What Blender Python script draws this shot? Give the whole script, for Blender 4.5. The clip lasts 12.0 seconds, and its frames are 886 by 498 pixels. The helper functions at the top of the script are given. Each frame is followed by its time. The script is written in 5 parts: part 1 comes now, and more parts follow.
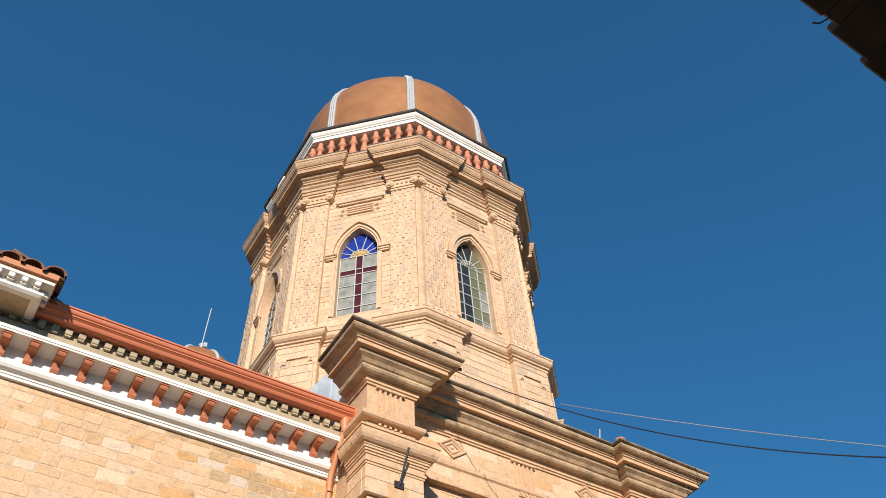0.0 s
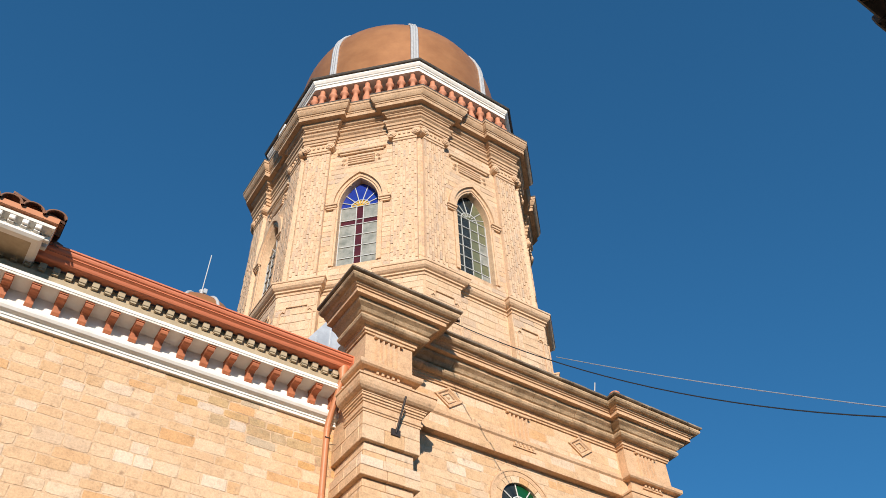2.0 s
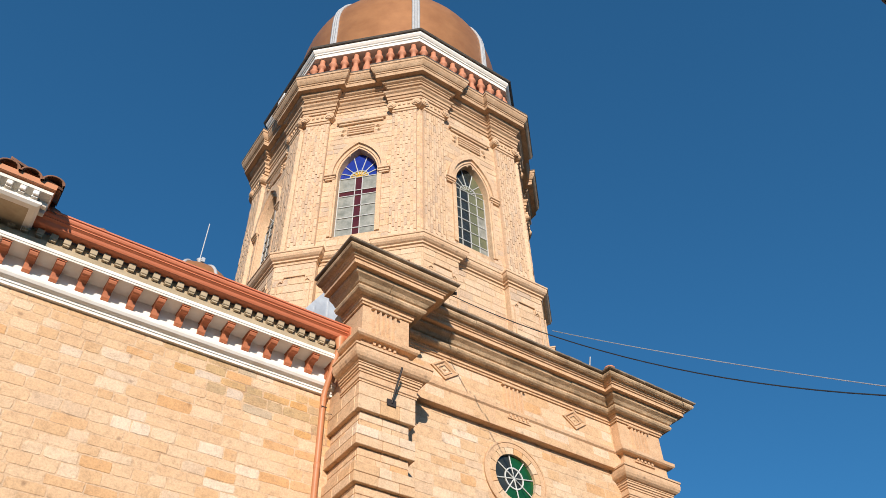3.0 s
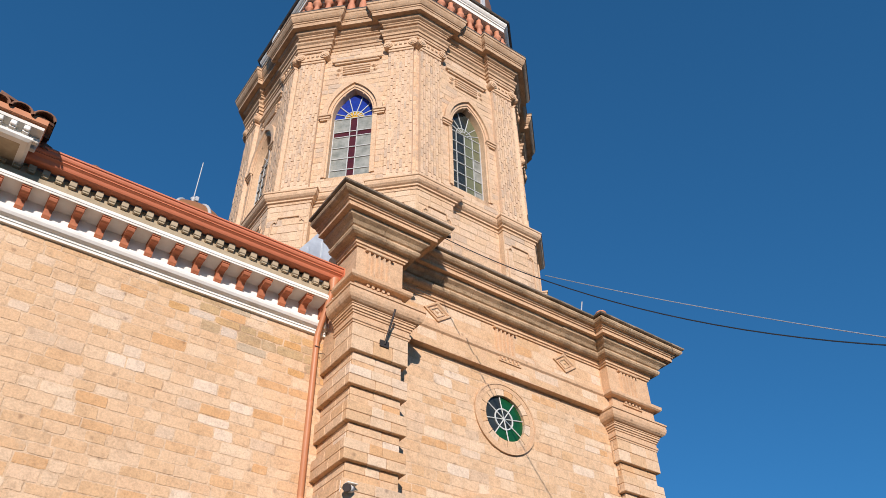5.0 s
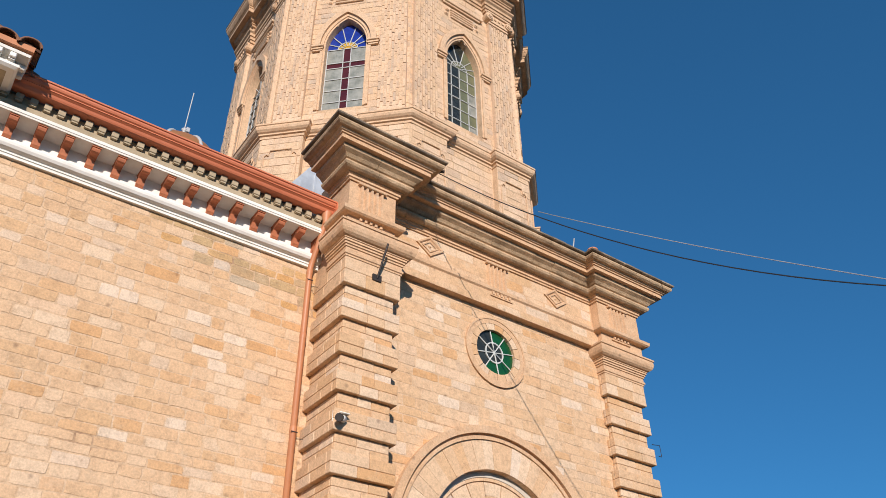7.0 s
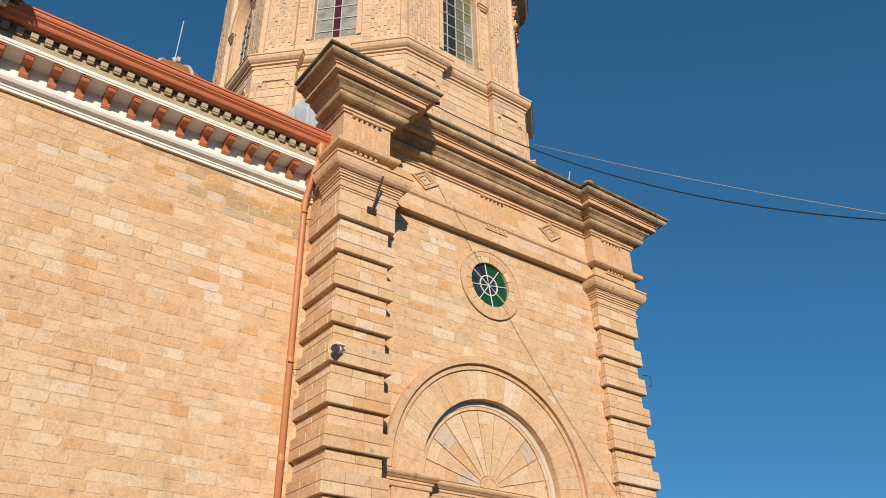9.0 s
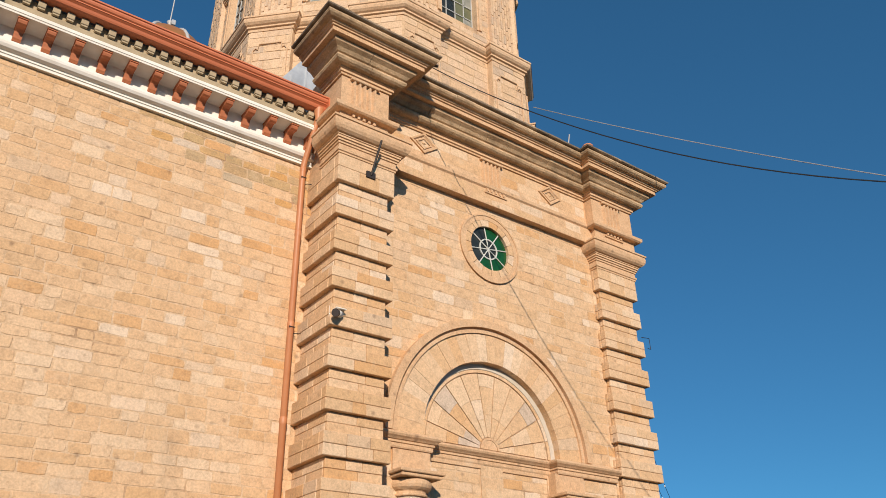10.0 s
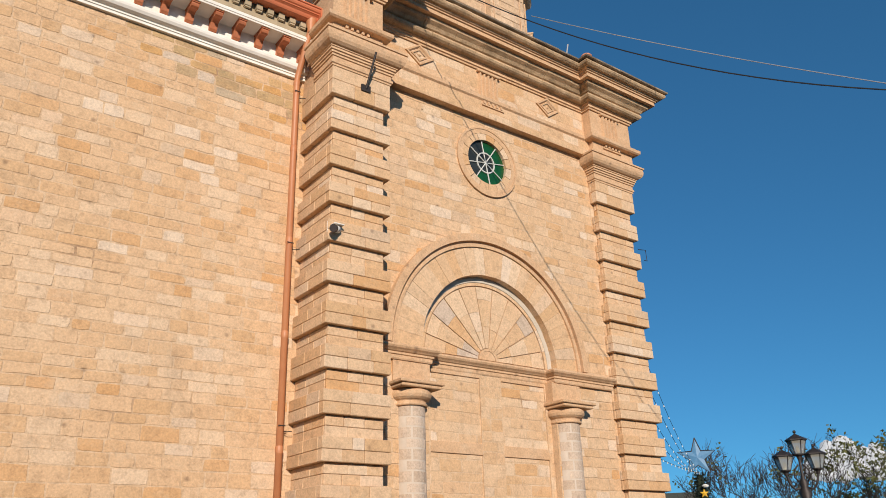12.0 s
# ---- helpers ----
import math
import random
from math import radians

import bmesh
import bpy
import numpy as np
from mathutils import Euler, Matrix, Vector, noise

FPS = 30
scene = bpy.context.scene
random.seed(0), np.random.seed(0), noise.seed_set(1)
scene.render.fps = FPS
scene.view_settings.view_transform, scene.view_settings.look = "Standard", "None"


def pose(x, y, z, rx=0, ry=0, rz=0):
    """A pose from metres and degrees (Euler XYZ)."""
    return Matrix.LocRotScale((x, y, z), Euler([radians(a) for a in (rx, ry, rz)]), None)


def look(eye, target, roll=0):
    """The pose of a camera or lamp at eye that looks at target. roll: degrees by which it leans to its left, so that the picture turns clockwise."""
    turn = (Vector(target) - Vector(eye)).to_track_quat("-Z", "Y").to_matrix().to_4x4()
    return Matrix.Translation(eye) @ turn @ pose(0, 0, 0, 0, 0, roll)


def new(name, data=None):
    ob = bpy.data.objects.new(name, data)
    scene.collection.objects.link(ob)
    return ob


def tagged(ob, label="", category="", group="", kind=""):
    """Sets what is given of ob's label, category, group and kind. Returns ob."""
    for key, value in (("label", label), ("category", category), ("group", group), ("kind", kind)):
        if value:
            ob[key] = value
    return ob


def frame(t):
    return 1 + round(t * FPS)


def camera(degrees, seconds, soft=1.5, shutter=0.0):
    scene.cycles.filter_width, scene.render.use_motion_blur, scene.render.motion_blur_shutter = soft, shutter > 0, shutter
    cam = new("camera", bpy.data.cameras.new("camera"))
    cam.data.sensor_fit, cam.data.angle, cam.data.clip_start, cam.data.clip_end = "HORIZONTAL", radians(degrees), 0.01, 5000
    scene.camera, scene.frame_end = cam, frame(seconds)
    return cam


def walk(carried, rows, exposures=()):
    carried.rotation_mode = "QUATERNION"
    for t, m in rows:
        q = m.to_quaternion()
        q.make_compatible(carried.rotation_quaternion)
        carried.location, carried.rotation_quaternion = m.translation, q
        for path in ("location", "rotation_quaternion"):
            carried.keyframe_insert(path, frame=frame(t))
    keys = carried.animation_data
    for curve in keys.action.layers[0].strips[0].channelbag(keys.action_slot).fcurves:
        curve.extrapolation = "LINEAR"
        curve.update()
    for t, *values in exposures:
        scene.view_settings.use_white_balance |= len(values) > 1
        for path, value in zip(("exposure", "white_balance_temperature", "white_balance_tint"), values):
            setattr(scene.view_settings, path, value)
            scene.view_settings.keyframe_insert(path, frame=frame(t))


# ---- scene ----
cam = camera(58.5, 12.0, soft=0.72)
EYE = Vector((0.0, 0.0, 1.6))
# seconds, heading to the right of the facade's normal, elevation, roll
ROWS = [
    (0, 36.07, 49.98, -4.20),
    (0.5, 35.96, 49.43, -4.02),
    (1, 35.84, 48.66, -3.73),
    (1.5, 35.76, 47.59, -3.43),
    (2, 35.72, 46.51, -2.67),
    (2.5, 35.76, 45.46, -2.08),
    (3, 35.80, 44.51, -1.82),
    (5, 36.21, 40.39, -1.13),
    (5.5, 36.35, 39.29, -1.02),
    (6, 36.59, 38.19, -0.90),
    (6.5, 36.76, 36.95, -0.78),
    (7, 36.76, 35.68, -0.78),
    (9, 37.11, 30.83, -0.82),
    (9.5, 37.12, 29.72, -1.01),
    (10, 37.10, 28.23, -1.13),
    (10.5, 37.19, 26.87, -1.24),
    (11, 37.16, 25.38, -1.42),
    (11.5, 37.18, 23.74, -1.59),
    (12, 37.13, 22.03, -1.75),
]


def aim(az, el, roll):
    a, e = radians(az), radians(el)
    return look(EYE, EYE + Vector((math.sin(a) * math.cos(e), math.cos(a) * math.cos(e), math.sin(e))), roll)


walk(cam, [(t, aim(az, el, roll)) for t, az, el, roll in ROWS], exposures=[(0.0, 0.50, 6350, 9), (3.0, 0.46, 6400, 10), (5.0, 0.32, 6100, 13), (7.0, 0.27, 6200, 12), (9.0, 0.20, 6820, 10), (11.0, 0.15, 6780, 11), (12.0, 0.13, 6620, 10)])

# ---- light ----
SUN_TO = Vector((-0.50, -0.925, 0.37)).normalized()
world = bpy.data.worlds.new("sky")
scene.world = world
world.use_nodes = True
wn = world.node_tree.nodes
sky = wn.new("ShaderNodeTexSky")
sky.sky_type, sky.sun_disc = "NISHITA", False
sky.sun_elevation = math.asin(SUN_TO.z)
sky.sun_rotation = math.atan2(SUN_TO.x, SUN_TO.y)
sky.altitude, sky.air_density, sky.dust_density, sky.ozone_density = 2500, 0.9, 0.0, 1.5
wn["Background"].inputs["Strength"].default_value = 0.125
soften = wn.new("ShaderNodeGamma")
soften.inputs[1].default_value = 0.70
tint = wn.new("ShaderNodeMix")
tint.data_type, tint.blend_type = "RGBA", "MULTIPLY"
tint.inputs[0].default_value, tint.inputs[7].default_value = 1.0, (0.26, 0.82, 1.22, 1)
world.node_tree.links.new(sky.outputs[0], soften.inputs[0])
world.node_tree.links.new(soften.outputs[0], tint.inputs[6])
world.node_tree.links.new(tint.outputs[2], wn["Background"].inputs["Color"])
sun_data = bpy.data.lights.new("sun", "SUN")
sun_data.energy, sun_data.angle, sun_data.color = 4.35, radians(0.5), (1.0, 0.885, 0.765)
sun = new("sun", sun_data)
sun.matrix_world = look(SUN_TO * 60, (0, 0, 0))


# ---- materials ----
def material(name, roughness=0.8, metallic=0.0):
    m = bpy.data.materials.new(name)
    m.use_nodes = True
    b = m.node_tree.nodes["Principled BSDF"]
    b.inputs["Roughness"].default_value = roughness
    b.inputs["Metallic"].default_value = metallic
    return m, m.node_tree.nodes, m.node_tree.links, b


def ramp(nodes, stops):
    r = nodes.new("ShaderNodeValToRGB")
    e = r.color_ramp.elements
    while len(e) < len(stops):
        e.new(0.5)
    for q, (p, c) in zip(e, stops):
        q.position, q.color = p, (*c, 1)
    return r


def noise_tex(nodes, links, scale, detail=6.0, rough=0.6):
    g = nodes.new("ShaderNodeNewGeometry")
    n = nodes.new("ShaderNodeTexNoise")
    n.inputs["Scale"].default_value, n.inputs["Detail"].default_value, n.inputs["Roughness"].default_value = scale, detail, rough
    links.new(g.outputs["Position"], n.inputs["Vector"])
    return n


def mix(nodes, links, a, b, fac, mode="MIX"):
    m = nodes.new("ShaderNodeMix")
    m.data_type, m.blend_type = "RGBA", mode
    for sock, v in ((m.inputs[0], fac), (m.inputs[6], a), (m.inputs[7], b)):
        if isinstance(v, (int, float)):
            sock.default_value = v
        elif isinstance(v, tuple):
            sock.default_value = (*v, 1)
        else:
            links.new(v, sock)
    return m.outputs[2]


def bump(nodes, links, b, height, strength=0.4, distance=0.01):
    n = nodes.new("ShaderNodeBump")
    n.inputs["Strength"].default_value, n.inputs["Distance"].default_value = strength, distance
    links.new(height, n.inputs["Height"])
    links.new(n.outputs[0], b.inputs["Normal"])


def stone(name, stops, source="object", stain=(0.16, 0.13, 0.10), stain_amount=0.28, relief=0.6):
    """Sandstone: tint piece by piece, grain, pale crust and dark stains."""
    m, n, l, b = material(name, 0.92)
    r = ramp(n, stops)
    if source == "object":
        l.new(n.new("ShaderNodeObjectInfo").outputs["Random"], r.inputs[0])
    elif source == "island":
        l.new(n.new("ShaderNodeNewGeometry").outputs["Random Per Island"], r.inputs[0])
    else:
        l.new(noise_tex(n, l, 1.6, 5).outputs[0], r.inputs[0])
    grain = noise_tex(n, l, 34, 8, 0.7)
    gr = ramp(n, [(0.3, (0.78, 0.77, 0.76)), (0.7, (1.13, 1.13, 1.13))])
    l.new(grain.outputs[0], gr.inputs[0])
    col = mix(n, l, r.outputs[0], gr.outputs[0], 1.0, "MULTIPLY")
    mid = noise_tex(n, l, 9.0, 10, 0.78)
    mr = ramp(n, [(0.34, (0.74, 0.72, 0.70)), (0.50, (1.0, 1.0, 1.0)), (0.70, (1.10, 1.09, 1.06))])
    l.new(mid.outputs[0], mr.inputs[0])
    col = mix(n, l, col, mr.outputs[0], 0.85, "MULTIPLY")
    pit = n.new("ShaderNodeTexVoronoi")
    pit.inputs["Scale"].default_value = 2.7
    l.new(n.new("ShaderNodeNewGeometry").outputs["Position"], pit.inputs["Vector"])
    pr = ramp(n, [(0.03, (0.50, 0.48, 0.49)), (0.12, (1.0, 1.0, 1.0))])
    l.new(pit.outputs["Distance"], pr.inputs[0])
    col = mix(n, l, col, pr.outputs[0], 0.8, "MULTIPLY")
    big = noise_tex(n, l, 3.2, 9, 0.72)
    br = ramp(n, [(0.55, (0, 0, 0)), (0.72, (1, 1, 1))])
    l.new(big.outputs[0], br.inputs[0])
    crust = n.new("ShaderNodeMath")
    crust.operation, crust.inputs[1].default_value = "MULTIPLY", 0.35
    l.new(br.outputs[0], crust.inputs[0])
    col = mix(n, l, col, (0.62, 0.50, 0.36), crust.outputs[0])
    st = noise_tex(n, l, 1.1, 10, 0.78)
    sr = ramp(n, [(0.56, (0, 0, 0)), (0.74, (1, 1, 1))])
    l.new(st.outputs[0], sr.inputs[0])
    sm = n.new("ShaderNodeMath")
    sm.operation, sm.inputs[1].default_value = "MULTIPLY", stain_amount
    l.new(sr.outputs[0], sm.inputs[0])
    col = mix(n, l, col, stain, sm.outputs[0])
    l.new(col, b.inputs["Base Color"])
    h = mix(n, l, grain.outputs[0], mid.outputs[0], 0.6)
    bump(n, l, b, h, relief, 0.03)
    return m


def plain(name, colour, second=None, scale=6.0, roughness=0.7, metallic=0.0, relief=0.15):
    m, n, l, b = material(name, roughness, metallic)
    t = noise_tex(n, l, scale, 8, 0.65)
    r = ramp(n, [(0.35, colour), (0.68, second or tuple(c * 0.75 for c in colour))])
    l.new(t.outputs[0], r.inputs[0])
    l.new(r.outputs[0], b.inputs["Base Color"])
    if relief:
        bump(n, l, b, t.outputs[0], relief, 0.01)
    return m


WARM = [(0.0, (0.63, 0.41, 0.235)), (0.14, (0.67, 0.45, 0.27)), (0.28, (0.61, 0.385, 0.205)), (0.42, (0.68, 0.475, 0.30)), (0.55, (0.64, 0.41, 0.23)),
        (0.68, (0.71, 0.525, 0.355)), (0.80, (0.65, 0.43, 0.25)), (0.89, (0.61, 0.345, 0.155)), (0.95, (0.73, 0.57, 0.42)), (1.0, (0.60, 0.42, 0.27))]
PALE = [(0.0, (0.61, 0.41, 0.25)), (0.3, (0.66, 0.46, 0.29)), (0.6, (0.68, 0.49, 0.33)), (0.85, (0.58, 0.40, 0.26)), (1.0, (0.52, 0.39, 0.28))]
M_STONE = stone("sandstone", WARM)
M_STONE_ISLE = stone("sandstone_joined", WARM, "island")
M_PALE = stone("pale_sandstone", PALE, "object", stain_amount=0.2)
M_PALE_ISLE = stone("pale_sandstone_joined", PALE, "island", stain_amount=0.2)
M_CARVED = stone("carved_sandstone", [(0.3, (0.60, 0.375, 0.21)), (0.7, (0.65, 0.43, 0.26))], "noise", stain_amount=0.25)
M_TCARVED = stone("carved_pale_sandstone", [(0.3, (0.62, 0.41, 0.25)), (0.7, (0.67, 0.47, 0.30))], "noise", stain_amount=0.25)
M_WEATHER = stone("weathered_sandstone", [(0.36, (0.40, 0.275, 0.16)), (0.60, (0.64, 0.445, 0.265))], "noise", stain=(0.085, 0.07, 0.055), stain_amount=0.8, relief=1.0)
# weathering, plus brown put into the colour for the shade of the tower soffits
M_TWEATHER_SHADE = stone("weathered_pale_sandstone", [(0.3, (0.46, 0.29, 0.165)), (0.7, (0.60, 0.41, 0.255))], "noise", stain=(0.13, 0.09, 0.06), stain_amount=0.75, relief=0.9)
M_DAMP = stone("damp_sandstone", [(0.0, (0.50, 0.345, 0.18)), (0.35, (0.58, 0.38, 0.19)), (0.6, (0.60, 0.33, 0.12)), (0.8, (0.46, 0.35, 0.22)), (1.0, (0.66, 0.52, 0.40))], "object", stain=(0.22, 0.19, 0.12), stain_amount=0.6, relief=0.9)
M_LIP = stone("lichened_sandstone", [(0.36, (0.16, 0.125, 0.09)), (0.62, (0.34, 0.26, 0.18))], "noise", stain=(0.06, 0.05, 0.04), stain_amount=0.8, relief=1.0)
M_GREY = stone("greyish_sandstone", [(0.0, (0.52, 0.40, 0.30)), (1.0, (0.60, 0.475, 0.37))], "object", stain_amount=0.1)
M_MORTAR = stone("mortar", [(0.30, (0.40, 0.25, 0.145)), (0.42, (0.62, 0.425, 0.26)), (0.75, (0.68, 0.49, 0.32))], "noise", stain_amount=0.15)
M_RIM = plain("pale_plaster", (0.56, 0.50, 0.42), (0.48, 0.42, 0.34), 7, 0.95)
M_GREYMORTAR = plain("pale_pointing", (0.60, 0.51, 0.42), (0.54, 0.45, 0.36), 9, 0.95)
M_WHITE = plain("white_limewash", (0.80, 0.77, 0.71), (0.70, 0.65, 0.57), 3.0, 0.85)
# limewash darkened to tan: the shade under the eaves is in the colour
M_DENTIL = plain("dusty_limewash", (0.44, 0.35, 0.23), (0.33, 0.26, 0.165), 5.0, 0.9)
M_BRACKET = plain("terracotta_paint", (0.46, 0.15, 0.06), (0.36, 0.11, 0.045), 9.0, 0.7)
M_GUTTER = plain("red_gutter_paint", (0.58, 0.18, 0.085), (0.50, 0.145, 0.065), 2.0, 0.5)
M_PIPE = plain("orange_pipe_paint", (0.52, 0.22, 0.10), (0.46, 0.18, 0.08), 3.0, 0.5)
M_TILE = plain("clay_tile", (0.26, 0.115, 0.06), (0.11, 0.062, 0.042), 7.0, 0.9, relief=0.4)
M_BALUSTER = plain("terracotta_baluster", (0.56, 0.23, 0.12), (0.48, 0.19, 0.10), 6.0, 0.7)
M_DOME = plain("copper_brown_dome", (0.43, 0.195, 0.072), (0.33, 0.14, 0.048), 1.3, 0.42, 0.25, relief=0.08)
M_LEAD = plain("lead_rib", (0.46, 0.47, 0.47), (0.36, 0.37, 0.38), 8.0, 0.5)
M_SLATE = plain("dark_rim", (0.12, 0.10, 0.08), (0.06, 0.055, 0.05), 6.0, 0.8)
M_ZINC = plain("zinc_flashing", (0.55, 0.58, 0.60), (0.40, 0.43, 0.46), 4.0, 0.45, 0.3)
M_IRON = plain("dark_iron", (0.035, 0.030, 0.028), (0.06, 0.045, 0.04), 12, 0.55, 0.4)
M_CABLE = plain("black_cable", (0.006, 0.006, 0.007), (0.01, 0.01, 0.01), 5, 0.6)
M_WIRE = plain("pale_wire", (0.45, 0.45, 0.45), (0.55, 0.55, 0.55), 5, 0.4, 0.5)
M_CAME = plain("lead_came", (0.50, 0.50, 0.48), (0.40, 0.40, 0.38), 8, 0.6)
M_ROSECAME = plain("pale_came", (0.62, 0.62, 0.58), (0.55, 0.55, 0.5), 8, 0.6)


def glazing(name, colour, second, rough=0.18):
    m = plain(name, colour, second, 5.0, rough, 0.0, relief=0.25)
    return m


M_BLUE = glazing("blue_glass", (0.015, 0.03, 0.22), (0.02, 0.05, 0.30))
M_YELLOW = glazing("yellow_glass", (0.60, 0.36, 0.04), (0.50, 0.28, 0.03), 0.3)
M_MAROON = glazing("maroon_glass", (0.085, 0.018, 0.018), (0.06, 0.012, 0.014))
M_FROST = glazing("frosted_glass", (0.33, 0.33, 0.29), (0.16, 0.17, 0.145), 0.35)
M_OLIVE = glazing("olive_glass", (0.17, 0.17, 0.09), (0.11, 0.12, 0.07), 0.25)
M_DARKGLASS = glazing("dark_glass", (0.020, 0.024, 0.022), (0.035, 0.04, 0.036), 0.12)
M_GREEN = glazing("green_glass", (0.008, 0.085, 0.022), (0.006, 0.038, 0.014), 0.2)


# ---- mesh helpers ----
def shape(verts, faces, smooth=False):
    me = bpy.data.meshes.new("mesh")
    me.from_pydata([tuple(v) for v in verts], [], faces)
    me.update()
    if smooth:
        me.polygons.foreach_set("use_smooth", [True] * len(me.polygons))
    return me


def part(name, mesh, mat, parent=None, label="", place=None):
    ob = new(name, mesh)
    if not mesh.materials:
        mesh.materials.append(mat)
    if parent:
        ob.parent = parent
    if place is not None:
        ob.matrix_basis = place
    if label:
        tagged(ob, label)
    return ob


def thing(name, label, category, place=None, group="", kind=""):
    ob = new(name)
    if place is not None:
        ob.matrix_basis = place
    return tagged(ob, label, category, group, kind)


class Soup:
    """Collects loose solids into one mesh."""

    def __init__(self):
        self.v, self.f = [], []

    def add(self, verts, faces, m=None):
        k = len(self.v)
        self.v += [m @ Vector(p) for p in verts] if m else [Vector(p) for p in verts]
        self.f += [[i + k for i in q] for q in faces]
        return self

    def box(self, x0, x1, y0, y1, z0, z1, m=None, c=0.0):
        if c <= 0:
            vs = [(x, y, z) for z in (z0, z1) for y in (y0, y1) for x in (x0, x1)]
            return self.add(vs, [(0, 2, 3, 1), (4, 5, 7, 6), (0, 1, 5, 4), (2, 6, 7, 3), (0, 4, 6, 2), (1, 3, 7, 5)], m)
        bm = bmesh.new()
        bmesh.ops.create_cube(bm, size=1)
        for q in bm.verts:
            q.co = Vector(((x0 + x1) / 2 + q.co.x * (x1 - x0), (y0 + y1) / 2 + q.co.y * (y1 - y0), (z0 + z1) / 2 + q.co.z * (z1 - z0)))
        bmesh.ops.bevel(bm, geom=bm.edges[:], offset=c, segments=1, affect="EDGES")
        bm.verts.index_update()
        self.add([q.co.copy() for q in bm.verts], [[q.index for q in fc.verts] for fc in bm.faces], m)
        bm.free()
        return self

    def mesh(self, smooth=False):
        return shape(self.v, self.f, smooth)


def sweep(soup, path, profile, closed=False, m=None):
    """Draws a profile of (outward, up) along a level path; outward is to the right of travel, corners mitred."""
    n, k = len(path), len(profile)
    pts = [Vector(p) for p in path]
    dirs = []
    for i in range(n):
        a = pts[i] - pts[i - 1] if (closed or i > 0) else pts[1] - pts[0]
        b = pts[(i + 1) % n] - pts[i] if (closed or i < n - 1) else a
        if not closed and i == 0:
            a = b
        na, nb = Vector((a.y, -a.x)).normalized(), Vector((b.y, -b.x)).normalized()
        d = na + nb
        dirs.append(d / max(d.dot(na), 0.2))
    vs = [(p.x + d.x * o, p.y + d.y * o, z) for p, d in zip(pts, dirs) for o, z in profile]
    fs = []
    for i in range(n if closed else n - 1):
        j = (i + 1) % n
        for q in range(k - 1):
            fs.append((i * k + q, j * k + q, j * k + q + 1, i * k + q + 1))
    if not closed:
        fs.append(tuple(range(k))[::-1])
        fs.append(tuple((n - 1) * k + q for q in range(k)))
    return soup.add(vs, fs, m)


def lathe(profile, steps=16, m=None, soup=None):
    s = soup or Soup()
    k = len(profile)
    vs = [(r * math.cos(2 * math.pi * i / steps), r * math.sin(2 * math.pi * i / steps), z) for i in range(steps) for r, z in profile]
    fs = [(i * k + q, ((i + 1) % steps) * k + q, ((i + 1) % steps) * k + q + 1, i * k + q + 1) for i in range(steps) for q in range(k - 1)]
    return s.add(vs, fs, m)


def tube(path, radius, sides=8, soup=None):
    s = soup or Soup()
    pts = [Vector(p) for p in path]
    vs, fs = [], []
    for i, p in enumerate(pts):
        d = (pts[min(i + 1, len(pts) - 1)] - pts[max(i - 1, 0)]).normalized()
        u = d.cross(Vector((0.13, 0.31, 0.94)))
        if u.length < 0.05:
            u = d.cross(Vector((1, 0, 0)))
        u.normalize()
        w = d.cross(u)
        r = radius[i] if isinstance(radius, (list, tuple)) else radius
        vs += [p + r * (u * math.cos(2 * math.pi * q / sides) + w * math.sin(2 * math.pi * q / sides)) for q in range(sides)]
    for i in range(len(pts) - 1):
        for q in range(sides):
            a, b = i * sides + q, i * sides + (q + 1) % sides
            fs.append((a, b, b + sides, a + sides))
    fs.append(tuple(range(sides))[::-1])
    fs.append(tuple((len(pts) - 1) * sides + q for q in range(sides)))
    return s.add(vs, fs)


def bent_rect(soup, x0, x1, z0, z1, d, e, m, rough=0.0, r=None):
    """A stone in a wall: x along, z up, its face d proud of the plane y = 0, edges eased by e; rough wears its outline unevenly."""
    if not rough:
        vs = [(x0, 0.0, z0), (x1, 0.0, z0), (x1, 0.0, z1), (x0, 0.0, z1),
              (x0, -d + e, z0), (x1, -d + e, z0), (x1, -d + e, z1), (x0, -d + e, z1),
              (x0 + e, -d, z0 + e), (x1 - e, -d, z0 + e), (x1 - e, -d, z1 - e), (x0 + e, -d, z1 - e)]
        fs = [(0, 1, 5, 4), (1, 2, 6, 5), (2, 3, 7, 6), (3, 0, 4, 7), (4, 5, 9, 8), (5, 6, 10, 9), (6, 7, 11, 10), (7, 4, 8, 11), (8, 9, 10, 11)]
        return soup.add(vs, fs, m)
    w = x1 - x0
    ring = [(x0, z0)] + [(x0 + w * q, z0) for q in (0.22, 0.5, 0.78)] + [(x1, z0), (x1, (z0 + z1) / 2), (x1, z1)]
    ring += [(x0 + w * q, z1) for q in (0.78, 0.5, 0.22)] + [(x0, z1), (x0, (z0 + z1) / 2)]
    cx, cz = (x0 + x1) / 2, (z0 + z1) / 2
    k = len(ring)
    outer, inner = [], []
    for a, b in ring:
        wear = r.uniform(0.0, rough) * (1.8 if (abs(a - cx) > w * 0.45 and abs(b - cz) > (z1 - z0) * 0.4) else 1.0)
        sx = 0.0 if abs(a - cx) < w * 0.45 else math.copysign(1.0, a - cx)
        sz = 0.0 if abs(b - cz) < (z1 - z0) * 0.25 else math.copysign(1.0, b - cz)
        outer.append((a - sx * wear, 0.0, b - sz * wear))
        inner.append((a - sx * (wear + e), -d, b - sz * (wear + e)))
    return soup.add(outer + inner, [(i, (i + 1) % k, (i + 1) % k + k, i + k) for i in range(k)] + [tuple(range(k, 2 * k))], m)


PIECES = {}


